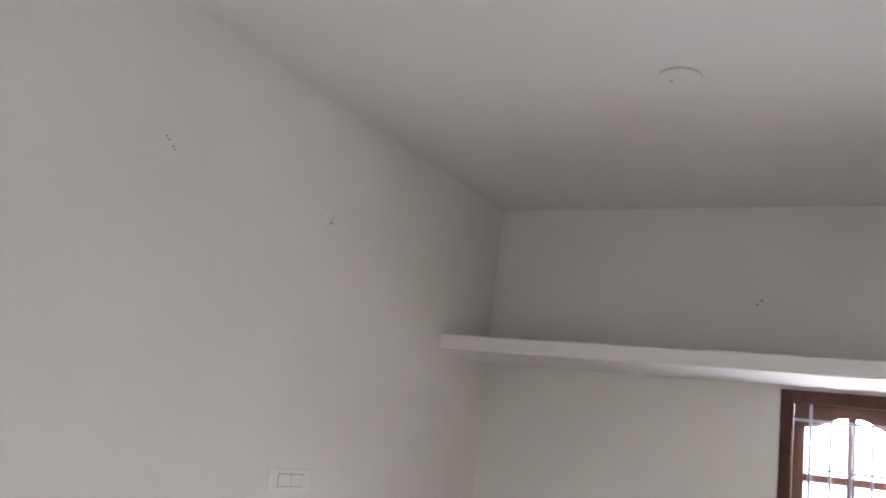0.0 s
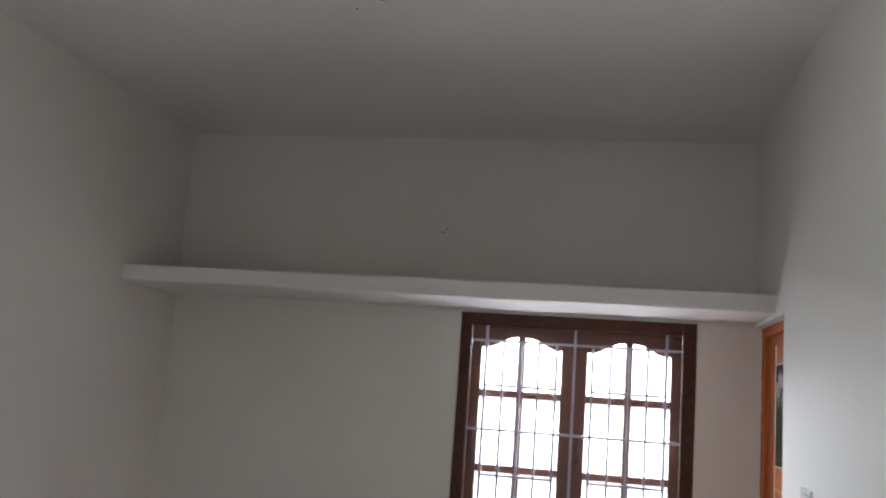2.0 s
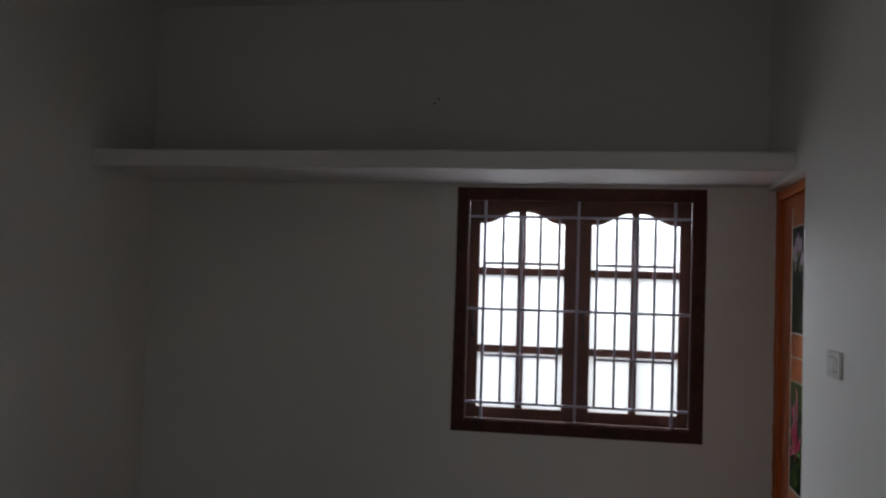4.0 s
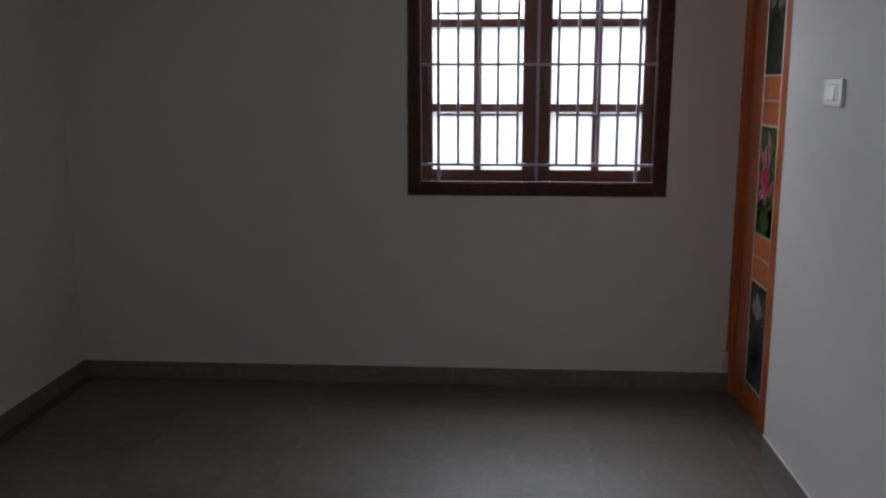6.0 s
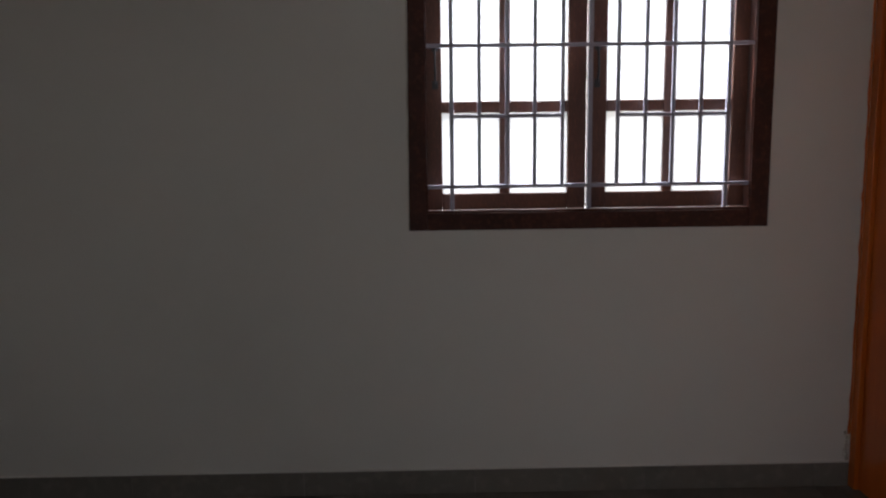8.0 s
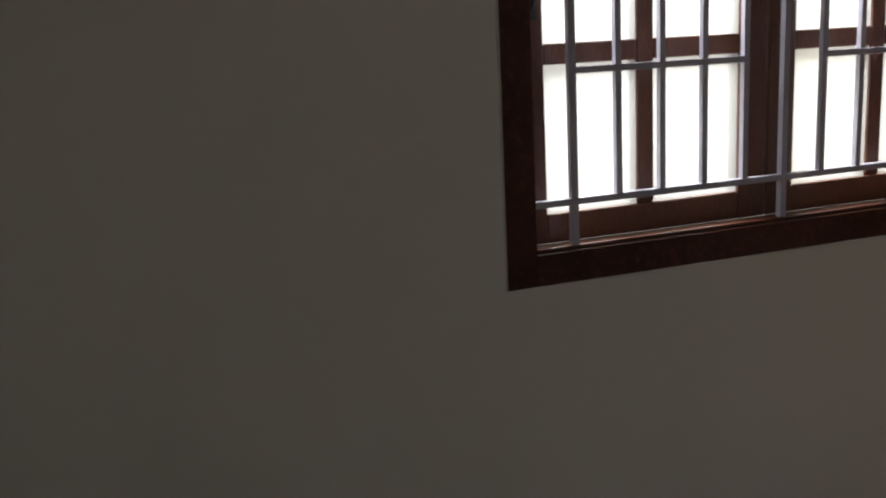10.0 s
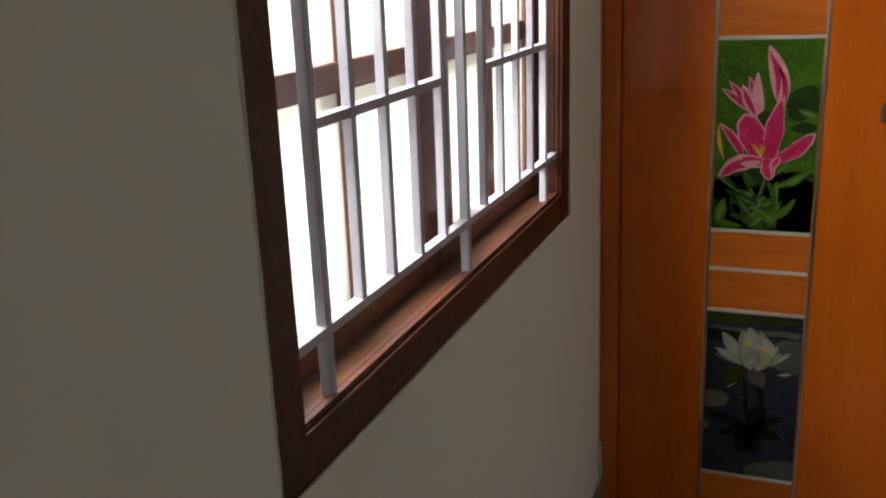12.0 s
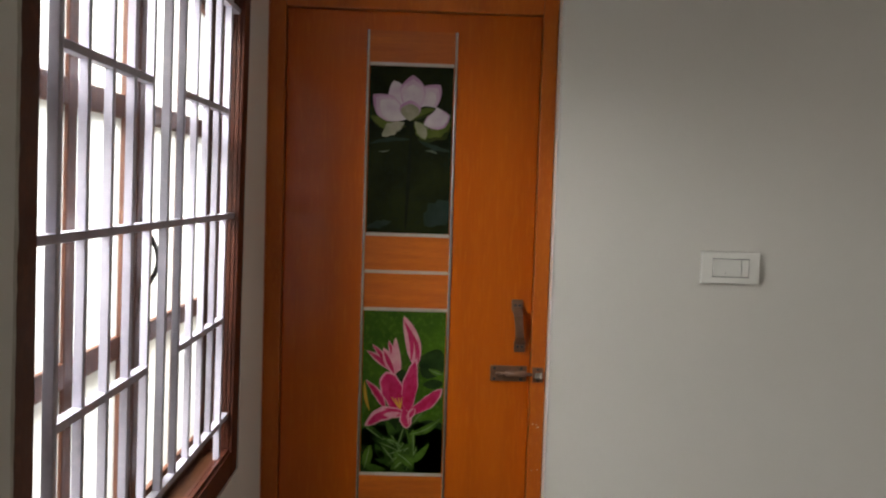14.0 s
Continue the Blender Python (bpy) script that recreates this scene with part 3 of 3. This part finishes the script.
    # dark undergrowth, then many leaves over it
    s += [(petal_outline((-0.1, 0.78), (0.62, 0.80), 0.34), 0, 3), (petal_outline((-0.1, 0.93), (0.70, 0.93), 0.36), 0, 3), (petal_outline((0.50, 0.80), (1.1, 0.72), 0.36), 0, 3), (petal_outline((0.55, 0.92), (1.15, 0.90), 0.60), 0, 3)]
    s += [(petal_outline((0.5, 1.20), (0.5, 0.66), 2.6), 0, 3)]
    rng = random.Random(5)
    for k in range(26):
        b = (rng.uniform(0.30, 0.66), rng.uniform(0.80, 1.0))
        a, far = rng.uniform(-2.9, -0.25), rng.uniform(0.22, 0.46)
        t = (b[0] + far * math.cos(a), max(0.67, b[1] + 0.42 * far * math.sin(a)))
        s += [(petal_outline(b, t, rng.uniform(0.05, 0.10), rng.uniform(-0.12, 0.12)), 1 + k % 4, 2 if k % 3 else 5)]
        if k % 2:
            s += [(petal_outline(b, t, 0.014, 0.0), 5, 6)]
    for b, t, w, bend in (((0.58, 0.76), (0.98, 0.65), 0.09, 0.10), ((0.62, 0.70), (0.93, 0.56), 0.08, -0.08), ((0.80, 0.35), (1.0, 0.385), 0.07, 0.05), ((0.30, 0.80), (0.50, 0.86), 0.04, -0.20), ((0.50, 0.84), (0.28, 0.79), 0.05, 0.10), ((0.66, 0.97), (0.42, 0.87), 0.13, 0.05), ((0.05, 0.98), (0.12, 0.83), 0.12, 0.0)):
        s += [(petal_outline(b, t, w, bend), 6, 5), (petal_outline(b, t, 0.014, bend), 7, 6)]
    s += [(petal_outline((0.66, 0.99), (0.53, 0.69), 0.035, 0.03), 8, 5), (petal_outline((0.02, 0.64), (0.06, 0.42), 0.13), 6, 5), (petal_outline((0.10, 0.62), (0.03, 0.43), 0.04, -0.05), 7, 4)]
    # the half-open bloom behind
    for b, t, w, c in (((0.36, 0.37), (0.05, 0.245), 0.09, 0), ((0.34, 0.36), (0.115, 0.205), 0.08, 7), ((0.40, 0.37), (0.31, 0.180), 0.08, 7)):
        s += two_tone(b, t, w, 0.03, 8, 1, c, 0.5, 0.6)
    s += [(petal_outline((0.44, 0.395), (0.395, 0.160), 0.12, -0.03, 0.35), 10, 1), (petal_outline((0.40, 0.395), (0.25, 0.225), 0.13, 0.0, 0.5), 11, 1), (petal_outline((0.39, 0.385), (0.255, 0.245), 0.055, 0.0, 0.5), 12, 7)]
    # the tall closed bud with dark ribs
    s += [(petal_outline((0.65, 0.345), (0.49, 0.028), 0.185, 0.05, 0.42, 14, 0.0, 0.7), 9, 1)]
    for b, t, w, bend, c in (((0.59, 0.305), (0.485, 0.05), 0.055, 0.09, 0), ((0.645, 0.32), (0.535, 0.085), 0.028, 0.10, 7), ((0.675, 0.32), (0.58, 0.12), 0.035, 0.09, 0)):
        s += [(petal_outline(b, t, w, bend, 0.45), 13, c)]
    # the open bloom: base, tip, width, bend, blunt, share of the inner colour, fullness
    s += [(petal_outline((0.50, 0.44), (0.47, 0.36), 0.14, 0.0, 0.5, 14, 0.0, 0.4), 11, 3)]
    blooms = (((0.30, 0.61), (0.045, 0.425), 0.10, 0.05, 0.45, 0.72, 0.8), ((0.50, 0.635), (0.285, 0.372), 0.27, -0.02, 0.66, 0.90, 0.55), ((0.56, 0.645), (0.645, 0.288), 0.19, -0.03, 0.48, 0.90, 0.8), ((0.55, 0.635), (0.985, 0.470), 0.155, 0.06, 0.60, 0.88, 0.7), ((0.58, 0.635), (0.045, 0.710), 0.17, 0.16, 0.55, 0.70, 0.6), ((0.52, 0.60), (0.565, 0.722), 0.15, 0.0, 0.55, 0.74, 0.6))
    for k, (b, t, w, bend, blunt, inset, full) in enumerate(blooms):
        s += two_tone(b, t, w, bend, 14 + 3 * k, 1, 0, blunt, inset, 0.07, full)
        mid = (b[0] + 0.74 * (t[0] - b[0]), b[1] + 0.74 * (t[1] - b[1]))
        if k < 4:
            s += [(petal_outline(b, mid, w * 0.50, bend, 0.45, 14, 0.1), 16 + 3 * k, 7)]
    s += two_tone((0.545, 0.665), (0.655, 0.595), 0.085, 0.05, 33, 1, 0, 0.6, 0.6) + [(petal_outline((0.27, 0.640), (0.47, 0.625), 0.075, 0.05, 0.5, 14, 0.12), 33, 1), (petal_outline((0.10, 0.650), (0.30, 0.605), 0.045, -0.10, 0.5), 34, 1), (petal_outline((0.575, 0.62), (0.578, 0.70), 0.022), 35, 1), (petal_outline((0.46, 0.60), (0.42, 0.47), 0.10, 0.02), 34, 7)]
    for dx in (-0.09, -0.05, 0.0, 0.04):
        s.append((petal_outline((0.475, 0.605), (0.45 + dx, 0.525), 0.016), 36, 4))
    print_shapes(p, at, "printed_lily", s, [pink, rose, leafy, deep, yellow, fresh, light_green, crimson])

    p, at = picture_panel(leaf, y0, y1, 0.146, 0.602, water, "printed picture of a white water lily on dark water")
    # far bank, pads behind and beside, the dark star of the reflection
    s = [(petal_outline((-0.3, 0.03), (1.0, 0.03), 0.10, 0.0, 0.5, 14, 0.0, 0.4), 0, 8), (petal_outline((-0.1, 0.14), (0.45, 0.14), 0.14, 0.0, 0.4, 14, 0.1, 0.5), 1, 7), (petal_outline((0.0, 0.085), (1.2, 0.095), 0.07, 0.02, 0.6, 14, 0.2), 1, 2)]
    s += [(petal_outline((0.60, 0.23), (1.25, 0.23), 0.40, 0.0, 0.5, 14, 0.06, 0.5), 2, 2), (petal_outline((0.86, 0.11), (0.98, 0.11), 0.07), 3, 6), (petal_outline((0.77, 0.345), (0.92, 0.335), 0.035), 4, 0), (petal_outline((0.80, 0.355), (0.90, 0.35), 0.015), 5, 2)]
    s += [(petal_outline((-0.12, 0.535), (0.28, 0.53), 0.22, 0.0, 0.55, 14, 0.04, 0.5), 2, 6), (petal_outline((-0.06, 0.70), (0.07, 0.70), 0.14), 2, 6), (petal_outline((0.46, 0.97), (1.12, 0.92), 0.30, 0.05, 0.6, 14, 0.0, 0.5), 2, 2)]
    for t, w in (((0.02, 0.625), 0.09), ((0.16, 0.755), 0.08), ((0.40, 0.86), 0.16), ((0.58, 0.86), 0.14), ((0.86, 0.735), 0.10), ((0.85, 0.60), 0.09), ((0.64, 0.53), 0.14)):
        s.append((petal_outline((0.52, 0.695), t, w * 1.5, 0.02, 0.4), 3, 7))
    s += [(petal_outline((0.48, 0.66), (0.42, 0.385), 0.055), 4, 7), (petal_outline((0.64, 0.54), (0.54, 0.40), 0.075, 0.05), 4, 7), (petal_outline((0.37, 0.507), (0.48, 0.507), 0.012), 5, 2)]
    # sepals below the bloom, then its petals from the back to the front
    s += [(petal_outline((0.40, 0.315), (0.22, 0.450), 0.20, 0.05, 0.55), 5, 8), (petal_outline((0.24, 0.455), (0.34, 0.42), 0.016), 6, 0), (petal_outline((0.48, 0.315), (0.63, 0.43), 0.20, 0.0, 0.5), 5, 9)]
    petals = (((0.66, 0.30), (0.90, 0.205), 0.05, 0), ((0.64, 0.29), (0.80, 0.215), 0.06, 5), ((0.62, 0.29), (0.76, 0.17), 0.07, 0), ((0.44, 0.305), (0.09, 0.255), 0.07, 6), ((0.42, 0.305), (0.10, 0.215), 0.09, 0), ((0.40, 0.295), (0.17, 0.115), 0.13, 0), ((0.56, 0.30), (0.585, 0.090), 0.16, 5), ((0.46, 0.30), (0.385, 0.095), 0.15, 5), ((0.60, 0.30), (0.645, 0.130), 0.20, 0), ((0.48, 0.30), (0.465, 0.072), 0.19, 0), ((0.56, 0.33), (0.60, 0.20), 0.22, 5), ((0.48, 0.33), (0.45, 0.19), 0.20, 5), ((0.48, 0.325), (0.46, 0.255), 0.11, 0))
    for k, (b, t, w, c) in enumerate(petals):
        s += [(petal_outline(b, t, w * 1.12, 0.02, 0.55), 7 + 2 * k, 5 if c == 0 else 6), (petal_outline(b, t, w, 0.02, 0.58), 8 + 2 * k, c)]
    for u, v in ((0.435, 0.160), (0.455, 0.175), (0.60, 0.195), (0.63, 0.205), (0.655, 0.195)):
        s.append((petal_outline((u, v + 0.012), (u + 0.006, v - 0.014), 0.032), 36, 1))
    print_shapes(p, at, "printed_water_lily", s, [white, yellow, grey, deep, moss, dim, pad, stem, olive, shade])

    # bow handle
    bm = bmesh.new()
    n, zt, zb = 14, 1.298, 1.195
    rings = []
    for i in range(n + 1):
        f = i / n
        z, y = zb + (zt - zb) * f, -0.704 - 0.010 * (0.5 - f)
        arch = math.sin(math.pi * f)
        w = 0.0150 - 0.0035 * arch
        out = LEAF - 0.006 - 0.022 * min(1.0, arch * 1.6)
        rings.append([bm.verts.new(c) for c in ((out, y - w, z), (out, y + w, z), (out + 0.006, y + w, z), (out + 0.006, y - w, z))])
    for a, b in zip(rings, rings[1:]):
        for k in range(4):
            bm.faces.new((a[k], a[(k + 1) % 4], b[(k + 1) % 4], b[k]))
    bm.faces.new(rings[0])
    bm.faces.new(rings[-1])
    bmesh.ops.recalc_face_normals(bm, faces=bm.faces[:])
    bmesh.ops.bevel(bm, geom=[e for e in bm.edges if len(e.link_faces) == 2 and e.calc_face_angle() > 0.8], offset=0.0015, segments=2, affect="EDGES")
    handle = part("door_handle", bm, COPPER, leaf, "antique copper bow handle")
    for z, y in ((zt + 0.006, -0.699), (zb - 0.006, -0.709)):
        part("foot_plate", box(LEAF - 0.007, LEAF, y - 0.0155, y + 0.0155, z - 0.016, z + 0.016, 0.0015), COPPER, handle)
        for s in (-0.006, 0.006):
            part("screw", rod((LEAF - 0.0085, y + s, z), (LEAF - 0.006, y + s, z), 0.0036, 12), BLACK, handle)

    # sliding bolt with its keeper on the jamb
    latch = part("bolt_plate", box(LEAF - 0.004, LEAF, -0.732, -0.630, 1.090, 1.134, 0.0012), COPPER, leaf, "antique copper sliding bolt")
    part("barrel", rod((LEAF - 0.011, -0.728, 1.112), (LEAF - 0.011, -0.672, 1.112), 0.0085, 16), COPPER, latch, smooth=True)
    part("bolt_rod", rod((LEAF - 0.011, -0.757, 1.112), (LEAF - 0.011, -0.645, 1.112), 0.0055, 14), COPPER, latch, smooth=True)
    part("bolt_knob", rod((LEAF - 0.024, -0.660, 1.112), (LEAF - 0.010, -0.660, 1.112), 0.0045, 12), COPPER, latch, smooth=True)
    for y in (-0.641, -0.716):
        for z in (1.097, 1.127):
            part("screw", rod((LEAF - 0.0055, y, z), (LEAF - 0.0035, y, z), 0.0045, 12), BLACK, latch)
    keeper = part("keeper", box(jamb_front - 0.003, jamb_front, -0.776, -0.746, 1.091, 1.133, 0.001), COPPER, right, "antique copper keeper")
    # brighter metal than the copper keeper puts in its white highlight
    part("keeper_loop", box(jamb_front - 0.019, jamb_front - 0.002, -0.772, -0.750, 1.102, 1.123, 0.006), CHROME, keeper, "keeper loop in brighter metal for its highlight")
    for z in (1.096, 1.128):
        part("screw", rod((jamb_front - 0.0045, -0.761, z), (jamb_front - 0.002, -0.761, z), 0.0035, 12), BLACK, keeper)

    # paint drips, chips and a dark scratch on the jambs
    bm = bmesh.new()
    for k in range(9):
        y, z = -0.745 - 0.03 * random.random(), 0.2 + 0.85 * random.random()
        r = 0.0008 + 0.0010 * random.random()
        add_rod(bm, (jamb_front - 0.0008, y, z), (jamb_front + 0.001, y, z), r, 7)
    part("paint_specks", bm, PLASTIC, right, "white paint specks")
    part("scratch", prism([(-0.755, 0.50), (-0.751, 0.505), (-0.756, 0.44), (-0.7605, 0.40), (-0.763, 0.375), (-0.761, 0.42)], "x", jamb_front - 0.0006, jamb_front + 0.001), BLACK, right, "dark scratch in the paint")
    return door


door_1 = build_door()
filler_edge("paint_edge", wall_north, (0.0445, -0.0004, 0.19), (0.0445, -0.0004, DZ), (0, -1, 0), (-1, 0, 0), 0.011, FRAME_ORANGE, "ragged orange paint edge")
filler_edge("filler_edge", door_1, (0.0005, DY - 0.001, 0.09), (0.0005, DY - 0.001, DZ), (-1, 0, 0), (0, -1, 0), 0.005, PAINT, "ragged white paint edge")


# plaster reveal edge beside the door and rough patch at the foot of the far jamb
bm = bmesh.new()
for k in range(7):
    z = 0.10 + 0.11 * k / 7
    r = 0.004 + 0.004 * random.random()
    bmesh.ops.create_icosphere(bm, subdivisions=2, radius=r, matrix=Matrix.Translation((0.026 + 0.008 * random.random(), -0.004, z)))
tagged(link_mesh("plaster_lumps", bm, PLASTER, True), "rough plaster lumps at the foot of the door jamb", "plaster", kind="structure")


# ---- switches, covers and wire ends ----
def switch_plate(name, width, height, rockers, label, gap=0.001):
    """A wall plate facing +y at the origin: body, dark sheet as gap shade, rockers."""
    t = thing(name, (0, 0, 0), label, "light switch")
    part("plate", box(-width / 2, width / 2, 0, 0.010, -height / 2, height / 2, 0.003), PLASTIC, t)
    iw, ih = width * 0.62, height * 0.58
    # slightly raised dark sheet gives the shade in the gaps round the rockers
    part("recess", box(-iw / 2, iw / 2, 0.006, 0.0106, -ih / 2, ih / 2), GAP_AND_SHADE, t)
    u = -iw / 2 + 0.0003
    for share in rockers:
        w = (iw - 0.0006) * share
        bm = box(u + gap / 2, u + w - gap / 2, 0.008, 0.0125, -ih / 2 + 0.0022, ih / 2 - 0.0022, 0.0010)
        for v in bm.verts:
            if v.co.y > 0.011:
                v.co.y += 0.0008 - 0.004 * (v.co.z / ih) if share > 0.3 else -0.0012
        r = part("rocker", bm, PLASTIC, t)
        if share > 0.3:
            part("indicator", rod((u + w * 0.55, 0.011, -ih * 0.27), (u + w * 0.55, 0.0147, -ih * 0.27), 0.0014, 10), GAP_AND_SHADE, r)
        u += w
    return t


sw = switch_plate("switch_plate", 0.161, 0.088, (0.22, 0.78), "small white switch plate on the wall beside the door")
sw.matrix_basis = pose(0, -1.268, 1.430, 0, 0, 90)
sw = switch_plate("switch_plate", 0.278, 0.090, (0.5, 0.5), "wide white switch plate on the bare wall", 0.005)
sw.matrix_basis = pose(WEST, -1.716, 1.456, 0, 0, -90)


def ceiling_cover():
    t = thing("ceiling_cover", (-1.635, -1.733, TOP), "round white blank cover plate on the ceiling", "cover plate")
    # the dark ring stands for the shade at the disc's edge
    part("shadow_ring", rod((0, 0, -0.004), (0, 0, 0), 0.079, 48), GAP_AND_SHADE, t, "dark ring painted as the shade round the disc")
    part("disc", rod((0, 0, -0.010), (0, 0, -0.003), 0.076, 48, 0.080), CEILING, t)
    part("screw", rod((-0.035, 0.015, -0.0118), (-0.035, 0.015, -0.009), 0.005, 12), GAP_AND_SHADE, t)
    part("seam", box(-0.030, 0.045, 0.013, 0.0155, -0.0105, -0.0095), PAINT, t)
    return t


ceiling_cover()


def wire_ends(at_wall, turn, spots, thick):
    """Short cut wire ends poking from the plaster; local y points out of the wall."""
    t = thing("wire_ends", (0, 0, 0), "short dark wire ends poking out of the wall plaster", "wire")
    for u, v in spots:
        part("wire_end", rod((u, -0.002, v), (u + 0.003, 0.009, v - 0.004), thick, 8), BLACK, t)
    t.matrix_basis = pose(*at_wall, 0, 0, turn)
    return t


wire_ends((WEST, -2.672, 2.59), -90, ((0.022, 0.017), (0.010, 0.008), (-0.012, -0.009), (-0.022, -0.018)), 0.0024)
wire_ends((-1.612, 0, 2.585), 180, ((-0.010, 0.012), (0.012, -0.010)), 0.0042)


def round_cover():
    t = thing("round_cover", (0, 0, 0), "small round white junction cover on the wall", "cover plate")
    part("disc", rod((0, 0, 0), (0, 0.007, 0), 0.046, 32, 0.042), PAINT, t)
    part("slot", box(-0.016, 0.018, 0.006, 0.0075, -0.012, -0.008), GAP_AND_SHADE, t)
    for u, v in ((-0.004, 0.016), (0.002, -0.001)):
        part("screw", rod((u, 0.006, v), (u, 0.0082, v), 0.0035, 10), GAP_AND_SHADE, t)
    t.matrix_basis = pose(WEST, -1.698, 2.57, 0, 0, -90)
    return t


round_cover()


# ---- floor and skirting, tile by tile ----
floor = tagged(link_mesh("floor", box(WEST - THICK, THICK, SOUTH - THICK, THICK, -0.12, -0.0035), GROUT), "grey vitrified tile floor with thin joints", "floor", kind="structure")
SIZE, JOINT = 0.60, 0.0009
whole = None
xs = [-2.48 - SIZE + SIZE * i for i in range(7)]
ys = [-SIZE * (j + 1) for j in range(10)]
for x in xs:
    for y in ys:
        a, b = max(x, WEST), min(x + SIZE, 0.0)
        c, d = max(y, SOUTH), y + SIZE
        if b - a < 0.02 or d - c < 0.02:
            continue
        full = abs(b - a - SIZE) < 1e-6 and abs(d - c - SIZE) < 1e-6
        if full and whole:
            copy_part(whole, floor, (a, c, 0))
            continue
        tile = part("tile", box(JOINT / 2, b - a - JOINT / 2, JOINT / 2, d - c - JOINT / 2, -0.0034, 0.0, 0.0006), TILE, floor)
        tile.location = (a, c, 0)
        if full:
            whole = tile
x = WEST
tile = part("tile", box(0.036, 0.30, -0.785 + JOINT, -0.0, -0.0034, -0.0004), TILE, floor)
tile.location = (-0.036 + 0.002, 0, 0)

baseboard = tagged(new("baseboard"), "low grey tile skirting along the walls", "skirting", kind="structure")
HIGH, OUT = 0.086, 0.009


def skirting_run(start, along, out, length, first):
    """Skirting tiles end to end from start, with a pale grout line on top."""
    u, piece = 0.0, first
    while u < length - 0.01:
        e = min(length, u + piece)
        p, q = start + along * (u + 0.0004), start + along * (e - 0.0004) + out * OUT
        lo, hi = [min(p[k], q[k]) for k in (0, 1)], [max(p[k], q[k]) for k in (0, 1)]
        part("skirting_tile", box(lo[0], hi[0], lo[1], hi[1], 0.0005, HIGH, 0.0012), SKIRT, baseboard)
        u, piece = e, SIZE
    p, q = start, start + along * length + out * (OUT * 0.75)
    lo, hi = [min(p[k], q[k]) for k in (0, 1)], [max(p[k], q[k]) for k in (0, 1)]
    part("grout_line", box(lo[0], hi[0], lo[1], hi[1], HIGH + 0.0002, HIGH + 0.003), PAINT, baseboard)


skirting_run(Vector((WEST + OUT, 0, 0)), Vector((1, 0, 0)), Vector((0, -1, 0)), -WEST - OUT + 0.043, 0.665 - OUT)
skirting_run(Vector((WEST, 0, 0)), Vector((0, -1, 0)), Vector((1, 0, 0)), -SOUTH, SIZE)
skirting_run(Vector((0, DY, 0)), Vector((0, -1, 0)), Vector((-1, 0, 0)), -SOUTH + DY, SIZE)
